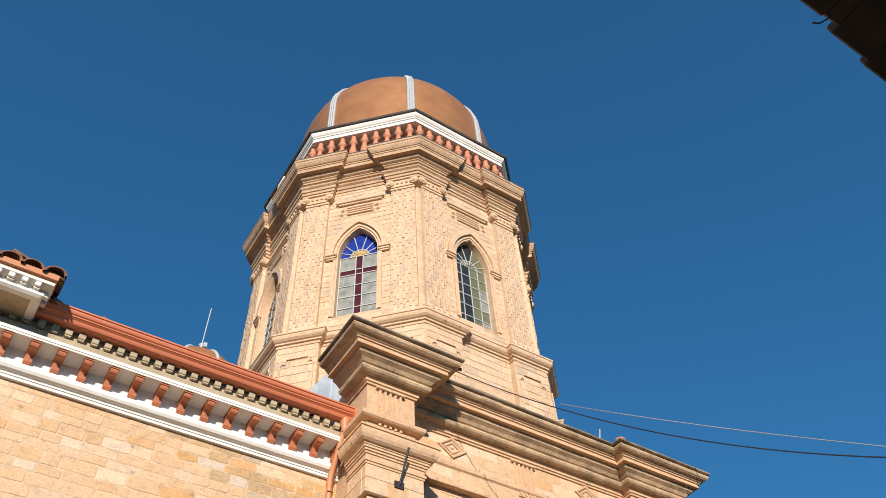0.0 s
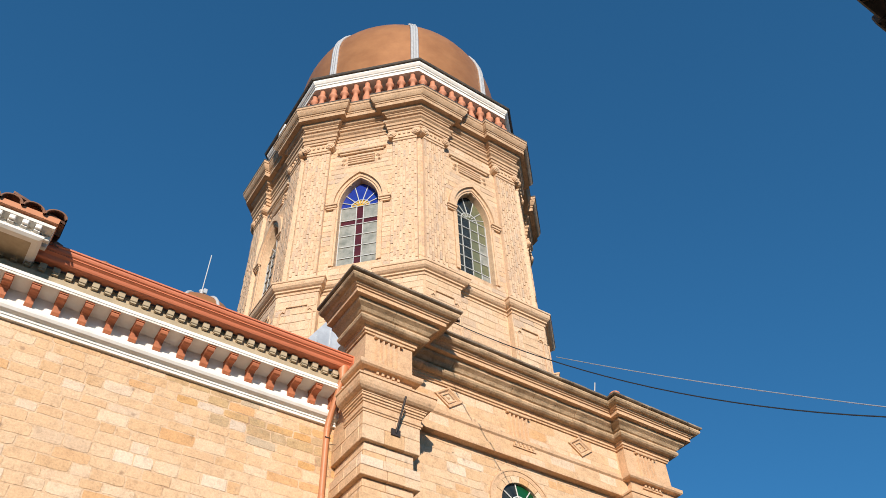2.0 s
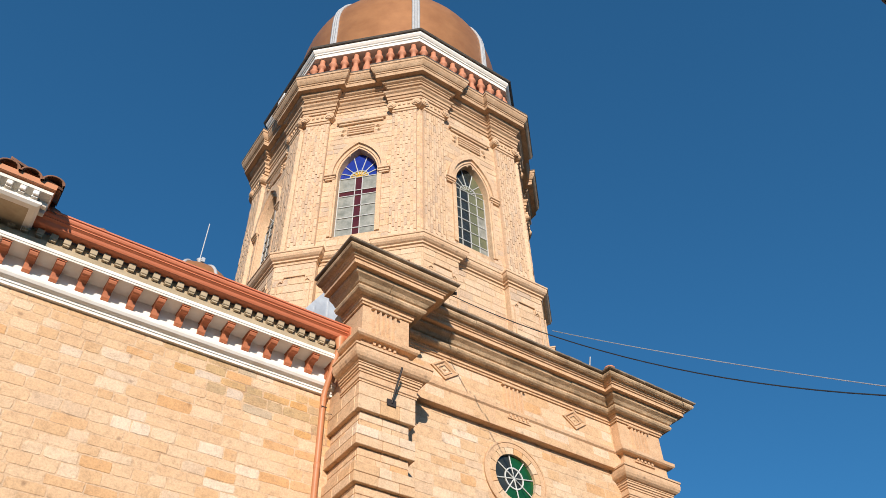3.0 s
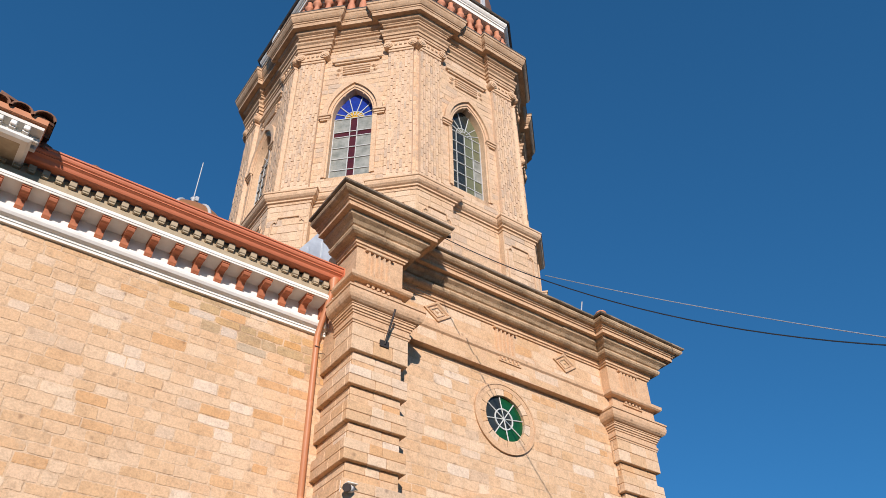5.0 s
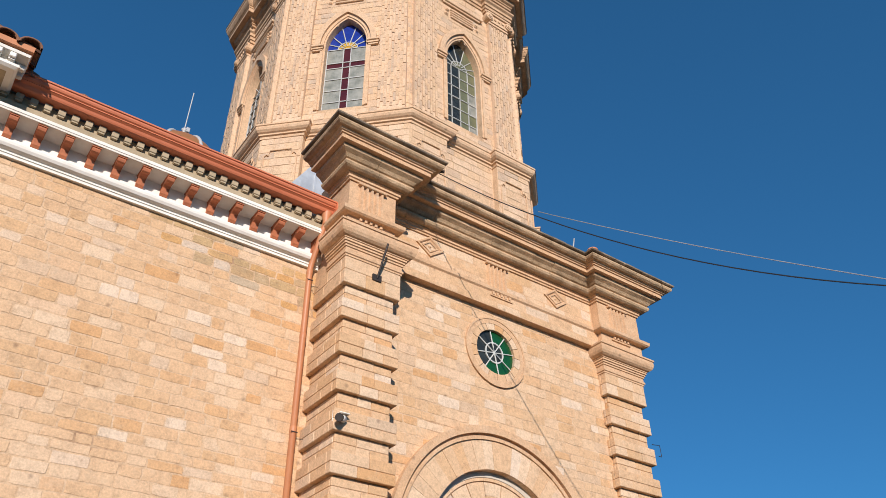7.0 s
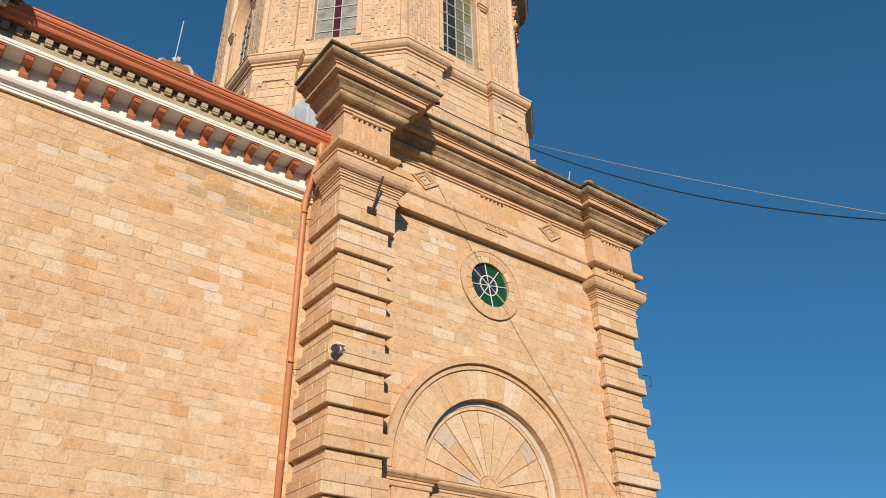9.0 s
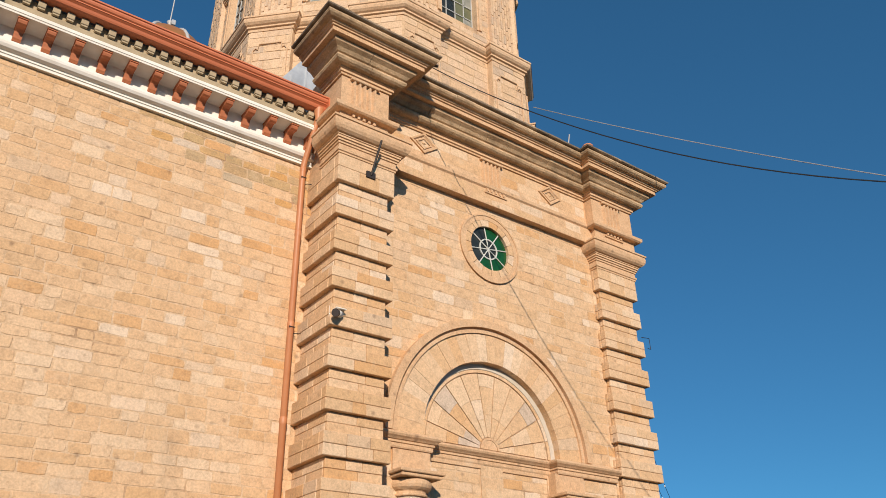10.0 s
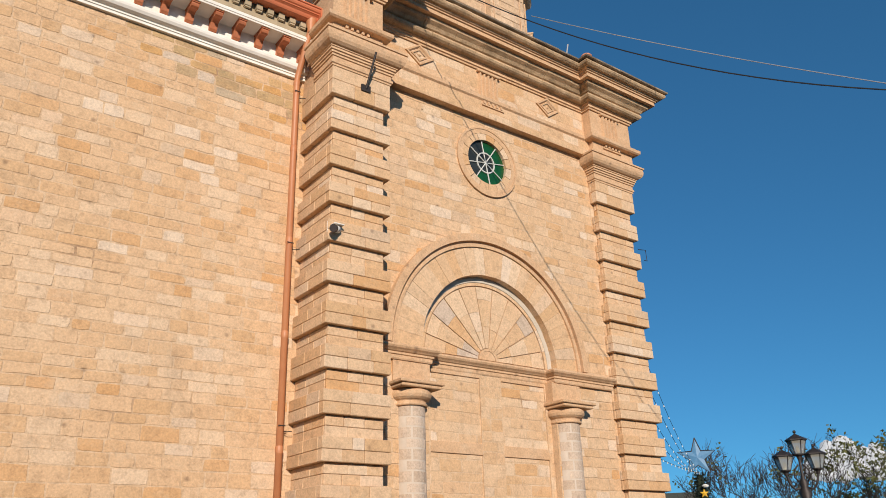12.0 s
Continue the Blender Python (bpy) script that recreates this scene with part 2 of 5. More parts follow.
def piece_mesh(w, h, d, mat, variant):
    w, h, d = round(w / 0.02) * 0.02, round(h / 0.005) * 0.005, max(0.0008, round(d / 0.0008) * 0.0008)
    key = (w, h, d, mat.name, variant)
    if key not in PIECES:
        s = Soup()
        bent_rect(s, -w / 2, w / 2, -h / 2, h / 2, d, 0.004, None, 0.010, random.Random(str(key)))
        PIECES[key] = s.mesh()
        PIECES[key].materials.append(mat)
    return PIECES[key]


def courses(z0, z1, h, x0, x1, short, long, rng, gaps=None):
    """Stones of a coursed wall as (xa, xb, za, zb); gaps(za, zb) gives stretches that stay open."""
    out = []
    n = max(1, round((z1 - z0) / h))
    marks = [0.0]
    for i in range(n):
        marks.append(marks[-1] + rng.uniform(0.78, 1.22))
    for i in range(n):
        za, zb = z0 + (z1 - z0) * marks[i] / marks[-1], z0 + (z1 - z0) * marks[i + 1] / marks[-1]
        runs = [(x0, x1)]
        for ga, gb in (gaps(za, zb) if gaps else []):
            cut = []
            for a, b in runs:
                if gb <= a or ga >= b:
                    cut.append((a, b))
                else:
                    cut += [q for q in ((a, ga), (gb, b)) if q[1] - q[0] > 0.04]
            runs = cut
        for a, b in runs:
            x = a
            while x < b - 1e-6:
                w = rng.uniform(short, long)
                if x == a:
                    w *= rng.uniform(0.4, 1)
                e = b if b - (x + w) < short * 0.5 else x + w
                out.append((x, e, za, zb))
                x = e
    return out


def lay(parent, stones, frame_m, mat, joined_mat, rng, single, joint=0.007, depth=(0.003, 0.008), name="stone"):
    """Lays stones on a wall: the ones for which single() holds as objects, the rest in one mesh."""
    rest, count = Soup(), 0
    for a, b, za, zb in stones:
        d = round(rng.uniform(*depth), 4)
        if single and count < 300 and single(a, b, za, zb):
            count += 1
            ob = new(name, piece_mesh(b - a - joint, zb - za - joint, d, mat, rng.randint(0, 3)))
            ob.parent = parent
            ob.matrix_basis = frame_m @ Matrix.Translation(((a + b) / 2, 0, (za + zb) / 2)) @ pose(0, 0, 0, 0, rng.uniform(-0.5, 0.5), rng.uniform(-0.5, 0.5))
        else:
            bent_rect(rest, a + joint / 2, b - joint / 2, za + joint / 2, zb - joint / 2, d, 0.004, frame_m, 0.010, rng)
    if rest.v:
        ob = part("stonework", rest.mesh(), joined_mat, parent)
        tagged(ob, kind="stuff")


def face_frame(x, y, z, angle):
    """Local x runs along the face, local -y points out of it; angle 0 faces the street (-y of the world)."""
    return pose(x, y, z, 0, 0, angle)


rng = random.Random(7)

# ---- ground ----
s = Soup()
s.add([(-1500, -1500, 0), (1500, -1500, 0), (1500, 1500, 0), (-1500, 1500, 0)], [(0, 1, 2, 3)])
tagged(part("ground", s.mesh(), plain("dark_paving", (0.06, 0.055, 0.05), (0.045, 0.042, 0.038), 1.5, 0.9)), "pale stone paving of the church square", "ground", kind="structure")

# ---- long side wall of the nave ----
YL, YW, PL, PR = 9.83, 9.40, 8.85, 9.22
XL0, XL1, XR0, XR1 = 4.74, 5.76, 10.74, 11.84
nave = thing("wall_nave", "long coursed sandstone nave wall under a white cornice", "wall", kind="structure")
s = Soup()
s.box(-14, 5.3, YL + 0.002, YL + 0.7, 0, 9.6)
part("backing", s.mesh(), M_MORTAR, nave)
rows_nave = courses(0.1, 8.89, 0.155, -9.0, 4.9, 0.20, 0.50, rng)
# damp, mossy stones where the gutter has leaked near the pilaster
damp = [q for q in rows_nave if q[0] > 1.9 and q[3] > 8.05 + 0.12 * (4.9 - q[0]) and rng.random() < 0.55]
lay(nave, [q for q in rows_nave if q not in damp], face_frame(0, YL, 0, 0), M_STONE, M_STONE_ISLE, rng, lambda a, b, za, zb: a > 0.6 and zb > 4.2, depth=(0.0005, 0.0042))
lay(nave, damp, face_frame(0, YL, 0, 0), M_DAMP, M_DAMP, rng, lambda a, b, za, zb: True, depth=(0.0005, 0.0042))

# white cornice with its soffit
cornice = thing("nave_cornice", "white limewashed cornice with a rounded moulding along the nave", "cornice", kind="structure")
s = Soup()
sweep(s, [(-9, YL), (4.80, YL)], [(-0.02, 8.865), (0.055, 8.865), (0.055, 8.905), (0.07, 8.91), (0.07, 8.945), (0.10, 8.95), (0.135, 8.965), (0.16, 9.0),
      (0.165, 9.035), (0.15, 9.075), (0.12, 9.10), (0.085, 9.115), (0.085, 9.13), (0.065, 9.14), (0.065, 9.345), (0.385, 9.35), (0.39, 9.375), (0.40, 9.38), (0.40, 9.43), (0.385, 9.44), (0.345, 9.445), (-0.02, 9.445)])
part("moulding", s.mesh(), M_WHITE, cornice)
s = Soup()
sweep(s, [(-9, YL), (4.86, YL)], [(-0.02, 9.446), (0.335, 9.45), (0.345, 9.56), (0.33, 9.57), (0.31, 9.575), (0.31, 9.71), (-0.02, 9.71)])
# the gutter's shade on this recess is painted in by the tan limewash
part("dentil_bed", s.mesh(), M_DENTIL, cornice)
x = 4.70
while x > -9:
    s = Soup()
    s.box(x - 0.05, x + 0.05, YL - 0.40, YL - 0.30, 9.60, 9.70, c=0.006)
    s.box(x - 0.042, x + 0.042, YL - 0.385, YL - 0.31, 9.573, 9.60)
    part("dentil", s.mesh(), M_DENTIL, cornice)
    x -= 0.185


def scroll_bracket():
    s = Soup()
    prof = [(0.0, 0.0), (0.045, -0.012), (0.075, 0.02), (0.085, 0.06), (0.10, 0.11), (0.14, 0.135), (0.19, 0.14), (0.24, 0.125), (0.27, 0.14), (0.285, 0.17), (0.285, 0.205), (0.0, 0.205)]
    n = len(prof)
    vs = [(w, -d, z) for w in (-0.055, 0.055) for d, z in prof]
    fs = [tuple(range(n)), tuple(range(n, 2 * n))[::-1]] + [(i, i + n, (i + 1) % n + n, (i + 1) % n) for i in range(n)]
    s.add(vs, fs)
    s.box(-0.065, 0.065, -0.30, 0.0, 0.196, 0.215)
    return s.mesh()


me = scroll_bracket()
for i in range(26):
    part("bracket", me, M_BRACKET, cornice, place=pose(4.63 - 0.362 * i, YL - 0.062, 9.132))

gutter = thing("roof_gutter", "red painted ogee gutter along the eave", "gutter")
s = Soup()
sweep(s, [(-9, YL), (4.70, YL)], [(0.36, 9.705), (0.47, 9.705), (0.50, 9.715), (0.515, 9.735), (0.53, 9.765), (0.56, 9.785), (0.572, 9.79), (0.572, 9.806), (0.595, 9.82), (0.608, 9.845), (0.612, 9.87), (0.63, 9.876), (0.632, 9.90), (0.60, 9.905), (0.36, 9.86)])
part("trough", s.mesh(), M_GUTTER, gutter)
s = Soup()
s.box(4.698, 4.718, YL - 0.625, YL - 0.36, 9.703, 9.902)
part("end_cap", s.mesh(), M_GUTTER, gutter)
pipe = thing("downpipe", "orange painted downpipe with swan neck beside the pilaster", "pipe")
PX, PY = 4.575, YL - 0.12
path = [(4.62, YL - 0.44, 9.70), (4.62, YL - 0.435, 9.60), (4.615, YL - 0.41, 9.50), (4.585, PY - 0.06, 8.95), (4.578, PY - 0.015, 8.84), (PX, PY, 8.74), (PX, PY, 0.1)]
part("tube", tube(path, 0.047, 14).mesh(True), M_PIPE, pipe)
part("outlet", lathe([(0.09, 0.06), (0.085, 0.02), (0.055, -0.10), (0.05, -0.18)], 14, Matrix.Translation((4.62, YL - 0.44, 9.68))).mesh(True), M_PIPE, pipe)
for z in (8.72, 7.55, 6.05, 4.65, 3.1, 1.6):
    part("joint", lathe([(0.047, -0.05), (0.0525, -0.03), (0.0525, 0.03), (0.047, 0.05)], 14, Matrix.Translation((PX, PY, z))).mesh(True), M_PIPE, pipe)
for z in (8.55, 6.0, 3.4):
    s = Soup()
    s.box(PX - 0.05, PX + 0.05, PY - 0.054, PY - 0.048, z, z + 0.014)
    tube([(PX + 0.04, PY + 0.10, z - 0.04), (PX + 0.10, PY, z - 0.06), (PX + 0.17, PY - 0.01, z - 0.05)], 0.006, 5, s)
    part("clip", s.mesh(), M_IRON, pipe)

# roof of the nave behind the gutter
s = Soup()
s.add([(-9, YL - 0.50, 9.86), (4.6, YL - 0.50, 9.86), (4.6, 13.5, 11.9), (-9, 13.5, 11.9)], [(0, 1, 2, 3)])
nroof = tagged(part("nave_roof", s.mesh(), M_TILE), "clay tiled nave roof above the gutter", "roof", kind="structure")
for i, (x, w) in enumerate(((0.62, 0.12), (2.02, 0.10), (-0.1, 0.16))):
    s = Soup()
    lathe([(0.0, 0.09), (w * 0.6, 0.07), (w, 0.02), (w, -0.08)], 8, Matrix.Translation((x, YL - 0.48, 9.93)), s)
    part("tile", s.mesh(), M_TILE, nroof)

# raised eave that steps forward over the nave cornice
eave = thing("stepped_eave", "white corniced eave block capped with clay tiles", "eave", pose(0, 0, 0.29), kind="structure")
EX = -0.34
s = Soup()
epath = [(-9, 9.02), (EX, 9.02), (EX, YL - 0.3)]
sweep(s, epath, [(-0.02, 9.325), (0.06, 9.33), (0.10, 9.36), (0.10, 9.40), (0.03, 9.42), (0.03, 9.52), (0.17, 9.53), (0.18, 9.57), (0.16, 9.58), (-0.02, 9.60)])
part("moulding", s.mesh(), M_WHITE, eave)
s = Soup()
s.box(-9, EX - 0.02, 9.04, YL + 0.3, 9.328, 9.70)
# tan colour carries the shade of the underside
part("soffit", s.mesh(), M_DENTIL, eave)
for i in range(12):
    s = Soup()
    s.box(-0.04, 0.04, -0.15, -0.02, 9.445, 9.525, c=0.01)
    s.box(-0.04, 0.04, -0.11, -0.02, 9.425, 9.445)
    part("modillion", s.mesh(), M_WHITE, eave, place=pose(EX - 0.02 - 0.17 * i, 9.0, 0))
for i in range(5):
    s = Soup()
    s.box(-0.04, 0.04, -0.15, -0.02, 9.445, 9.525, c=0.01)
    part("modillion", s.mesh(), M_WHITE, eave, place=pose(EX + 0.02, 9.06 + 0.15 * i, 0, 0, 0, 90))
s = Soup()
s.box(-9, EX + 0.19, 8.80, YL + 0.3, 9.60, 9.69)
part("fascia", s.mesh(), M_PIPE, eave)


def clay_tile(length):
    s = Soup()
    vs, n = [], 9
    for y, r, z in ((0.0, 0.15, 0.0), (length, 0.125, length * 0.32)):
        for rr in (r, r - 0.024):
            for i in range(n):
                a = math.pi * i / (n - 1)
                vs.append((rr * math.cos(a), y, z + rr * 0.85 * math.sin(a)))
    fs = []
    for i in range(n - 1):
        fs += [(i, i + 1, i + 1 + 2 * n, i + 2 * n), (n + i + 1, n + i, n + i + 2 * n, n + i + 1 + 2 * n), (i + 1, i, n + i, n + i + 1)]
    s.add(vs, fs)
    return s.mesh(True)


me = clay_tile(0.75)
for i in range(10):
    part("tile", me, M_TILE, eave, place=pose(EX + 0.12 - 0.29 * i, 8.74 + rng.uniform(-0.02, 0.02), 9.66, rng.uniform(-2, 2), rng.uniform(-3, 3), rng.uniform(-3, 3)))
for i in range(4):
    part("tile", me, M_TILE, eave, place=pose(EX + 0.26, 8.95 + 0.29 * i, 9.63, 0, rng.uniform(-3, 3), 90))

# ---- transept block with rusticated pilasters ----
AX, AZ, AR, AB = 8.04, 4.68, 1.39, 2.09
RX, RZ = 8.14, 8.245


def openings(za, zb):
    z = (za + zb) / 2
    out = []
    if abs(z - RZ) < 0.58:
        q = math.sqrt(0.58 ** 2 - (z - RZ) ** 2)
        out.append((RX - q, RX + q))
    if z < AZ:
        out.append((XL1, XR0))
    elif z - AZ < 1.78:
        q = math.sqrt(1.78 ** 2 - (z - AZ) ** 2)
        out.append((AX - q, AX + q))
    return out


def disc_with_hole(x, z, r0, r1, y0, y1, a0=0.0, a1=360.0, steps=48):
    """A flat ring band on the facade with depth from y0 (front) to y1."""
    s = Soup()
    n = steps + 1
    vs = []
    for i in range(n):
        a = radians(a0 + (a1 - a0) * i / steps)
        c, q = math.cos(a), math.sin(a)
        vs += [(x + r0 * c, y0, z + r0 * q), (x + r1 * c, y0, z + r1 * q), (x + r1 * c, y1, z + r1 * q), (x + r0 * c, y1, z + r0 * q)]
    fs = []
    for i in range(n - 1):
        k = 4 * i
        for e in range(4):
            fs.append((k + e, k + (e + 1) % 4, k + 4 + (e + 1) % 4, k + 4 + e))
    if a1 - a0 < 360:
        fs += [(0, 3, 2, 1), (4 * n - 4, 4 * n - 3, 4 * n - 2, 4 * n - 1)]
    return s.add(vs, fs)


block = thing("wall_transept", "coursed sandstone transept wall with arch and round window", "wall", kind="structure")
s = Soup()
yb, yf = YW + 0.6, YW + 0.002
s.box(XL0 + 0.12, AX - 1.70, yf, yb, 0, 10.5)
s.box(AX + 1.70, XR1 - 0.12, yf, yb, 0, 10.5)
s.box(AX - 1.70, AX + 1.70, yf, yb, 8.85, 10.5)
part("backing", s.mesh(), M_MORTAR, block)
# the wall between arch and round window, pierced by both
s = Soup()
n = 40
vs, fs = [], []
for i in range(n + 1):
    x = AX - 1.70 + 3.40 * i / n
    za = AZ + math.sqrt(max(0.0, 1.70 ** 2 - (x - AX) ** 2))
    inside = abs(x - RX) < 0.55
    h = math.sqrt(max(0.0, 0.55 ** 2 - (x - RX) ** 2)) if inside else 0.0
    vs += [(x, yf, za), (x, yf, RZ - h), (x, yf, RZ + h), (x, yf, 8.86)]
for i in range(n):
    k = 4 * i
    fs += [(k, k + 4, k + 5, k + 1), (k + 2, k + 6, k + 7, k + 3)]
s.add(vs, fs)
part("spandrel", s.mesh(), M_MORTAR, block)
lay(block, courses(0.1, 9.12, 0.17, XL1 - 0.2, XR0 + 0.1, 0.2, 0.56, rng, openings), face_frame(0, YW, 0, 0), M_STONE, M_STONE_ISLE, rng,
    lambda a, b, za, zb: zb > 2.8, depth=(0.0005, 0.0042))
s = Soup()
s.box(XR1 - 0.13, XR1 - 0.1, YW, 18.6, 0, 10.6)
s.box(XL0 + 0.1, XR1 - 0.1, 18.5, 18.6, 0, 10.6)
s.box(XL0 + 0.1, XL0 + 0.2, YW, 18.6, 0, 10.6)
part("flank", s.mesh(), M_STONE_ISLE, block)
s = Soup()
s.box(XL0 + 0.1, XR1 - 0.1, YW + 0.2, 18.6, 10.6, 10.7)
tagged(part("transept_roof", s.mesh(), M_WEATHER), "flat weathered stone roof around the tower foot", "roof", kind="structure")


def pilaster(x0, x1, yfront, tops, name, drop=0.0):
    """Rusticated pilaster: bands stand 8 cm proud of the recessed courses."""
    t = thing(name, "rusticated sandstone pilaster with deep horizontal grooves", "pilaster", group="pilasters of the transept")
    s = Soup()
    s.box(x0 + 0.092, x1 - 0.092, yfront + 0.092, YL + 0.2, 0, 9.0)
    part("core", s.mesh(), M_MORTAR, t)
    r = random.Random(name)

    def ring(za, zb, inset, n):
        a, b, y = x0 + inset, x1 - inset, yfront + inset
        d = 0.10 - inset
        for i in range(n):
            z0, z1 = za + (zb - za) * i / n, za + (zb - za) * (i + 1) / n
            cuts = sorted([a + (b - a) * q for q in ((0.36 + r.uniform(-.09, .09), 0.68 + r.uniform(-.08, .08)) if r.random() < 0.6 else (0.52 + r.uniform(-.14, .14),))])
            xs = [a, *cuts, b]
            for p, q in zip(xs, xs[1:]):
                ob = new("stone", stone_box(q - p - 0.005, d + 0.02, z1 - z0 - 0.005))
                ob.parent = t
                ob.matrix_basis = Matrix.Translation(((p + q) / 2, y + (d + 0.02) / 2 + r.uniform(-0.003, 0.003), (z0 + z1) / 2))
            back = YL if x0 < 6 else YW
            yc = y + d + 0.02
            mid = yc + (back - yc) * r.uniform(0.35, 0.65)
            for p, q in ((yc, mid), (mid, back)) if back - yc > 0.3 else ((yc, back),):
                for xx, sg in ((a, 1), (b, -1)):
                    ob = new("stone", stone_box(d + 0.02, q - p - 0.005, z1 - z0 - 0.005))
                    ob.parent = t
                    ob.matrix_basis = Matrix.Translation((xx + sg * (d + 0.02) / 2, (p + q) / 2, (z0 + z1) / 2))

    ring(tops[0], 8.66 - drop, 0.0, 2)
    for i in range(len(tops)):
        low = tops[i + 1] if i + 1 < len(tops) else 0.2
        ring(low + 0.315, tops[i], 0.075, 2)
        if i + 1 < len(tops):
            ring(low, low + 0.315, 0.0, 2)
    s = Soup()
    cpath = [(x0, 9.42 if x0 < 6 else YW), (x0, yfront), (x1, yfront), (x1, YW)]
    sweep(s, cpath, [(o, z - drop) for o, z in CAP])
    part("capital", s.mesh(), M_CARVED, t, "moulded stone capital")
    if x0 < 6:
        s = Soup()
        s.box(x0 + 0.012, x1 - 0.15, 9.40, YL + 0.1, 8.60, 9.125)
        s.box(x0 + 0.012, x1 - 0.15, 9.46, YL + 0.1, 9.125, 10.6)
        part("return_block", s.mesh(), M_CARVED, t)
    return t


STONES = {}


def stone_box(w, d, h):
    key = tuple(round(q / 0.01) for q in (w, d, h))
    if key not in STONES:
        s = Soup()
        s.box(-w / 2, w / 2, -d / 2, d / 2, -h / 2, h / 2, c=0.007)
        STONES[key] = s.mesh()
        STONES[key].materials.append(M_STONE)
    return STONES[key]


CAP = [(-0.05, 8.64), (0.012, 8.64), (0.012, 8.67), (0.03, 8.68), (0.03, 8.72), (0.012, 8.73), (0.012, 8.80), (0.03, 8.805), (0.03, 8.84), (0.05, 8.845), (0.05, 8.88),
       (0.07, 8.885), (0.07, 8.92), (0.085, 8.925), (0.085, 8.945), (0.12, 8.955), (0.16, 8.985), (0.185, 9.03), (0.195, 9.09), (0.19, 9.15), (0.21, 9.155), (0.21, 9.19),
       (0.11, 9.225), (0.03, 9.27), (-0.05, 9.285)]
zl = [8.168 - 0.589 * i for i in range(14)]
zr = [8.10 - 0.5945 * i for i in range(14)]
pilaster(XL0, XL1, PL, zl, "corner_pilaster")
pilaster(XR0, XR1, PR, zr, "end_pilaster", 0.10)

# entablature round the block
ent = thing("transept_entablature", "heavy weathered sandstone entablature with diamonds and grooved panels", "entablature", kind="structure")
epath = [(4.72, 9.47), (4.72, PL), (5.62, PL), (5.62, YW), (XR0 + 0.04, YW), (XR0 + 0.04, PR - 0.02), (XR1 + 0.11, PR - 0.02), (XR1 + 0.11, 17.0)]
s = Soup()
sweep(s, epath, [(-0.3, 9.12), (0.0, 9.12), (0.0, 9.43), (0.10, 9.435), (0.13, 9.46), (0.135, 9.525), (0.03, 9.545), (0.0, 9.555), (0.0, 10.17), (-0.3, 10.17)])
part("frieze", s.mesh(), M_CARVED, ent)
s = Soup()
sweep(s, [(XL1 - 0.16, YW), (XR0 + 0.05, YW)], [(-0.05, 9.07), (0.14, 9.07), (0.14, 9.215), (0.10, 9.23), (0.10, 9.432), (-0.05, 9.432)])
part("architrave", s.mesh(), M_CARVED, ent)
s = Soup()
sweep(s, epath, [(-0.3, 10.15), (0.03, 10.15), (0.035, 10.18), (0.06, 10.19), (0.06, 10.235), (0.085, 10.245), (0.085, 10.262), (-0.3, 10.262)])
part("fillet", s.mesh(), M_CARVED, ent)
# each length of the moulded courses is cut into blocks with open joints
TORUS = [(-0.1, 10.264), (0.10, 10.264), (0.16, 10.272), (0.20, 10.295), (0.22, 10.33), (0.215, 10.365), (0.19, 10.395), (0.16, 10.402), (-0.1, 10.402)]
CYMA = [(-0.1, 10.404), (0.19, 10.404), (0.215, 10.415), (0.235, 10.44), (0.255, 10.465), (0.29, 10.485), (0.325, 10.505), (0.335, 10.53), (0.335, 10.563), (-0.1, 10.563)]
CROWN = [(-0.1, 10.706), (0.50, 10.706), (0.555, 10.713), (0.595, 10.738), (0.612, 10.77), (0.605, 10.80), (0.58, 10.82), (-0.1, 10.822)]


def blocks(name, profile, mat, length):
    """Lays a moulded course along the entablature, one block after another, mitred at the corners."""
    r = random.Random(name)
    pts = [Vector(p) for p in epath]
    for k in range(len(pts) - 1):
        a, b = pts[k], pts[k + 1]
        d = (b - a).normalized()
        nrm = Vector((d.y, -d.x))

        def lean(i):
            if i in (0, len(pts) - 1):
                return 0.0
            u, v = (pts[i] - pts[i - 1]).normalized(), (pts[i + 1] - pts[i]).normalized()
            return math.copysign(1.0, u.x * v.y - u.y * v.x)
        full = min((b - a).length, 4.8 if k == 6 else 99)
        n = max(1, round(full / length))
        cuts = [0.0] + [full * (i + r.uniform(-0.22, 0.22)) / n for i in range(1, n)] + [full]
        for i in range(n):
            la = (lean(k) if i == 0 else 0.0, lean(k + 1) if i == n - 1 and full == (b - a).length else 0.0)
            g = (0.0 if la[0] else 0.004, 0.0 if la[1] else 0.004)
            push = r.uniform(-0.006, 0.006)
            sp = Soup()
            m = len(profile)
            vs = []
            for e, c, sg in ((cuts[i] + g[0], la[0], -1), (cuts[i + 1] - g[1], la[1], 1)):
                for o, z in profile:
                    o = o + (push if not (la[0] or la[1]) and o > 0 else 0.0)
                    q = a + d * (e + sg * c * o) + nrm * o
                    vs.append((q.x, q.y, z))
            sp.add(vs, [(q, m + q, m + (q + 1) % m, (q + 1) % m) for q in range(m)] + [tuple(range(m))[::-1], tuple(range(m, 2 * m))])
            part(name, sp.mesh(), mat, ent)


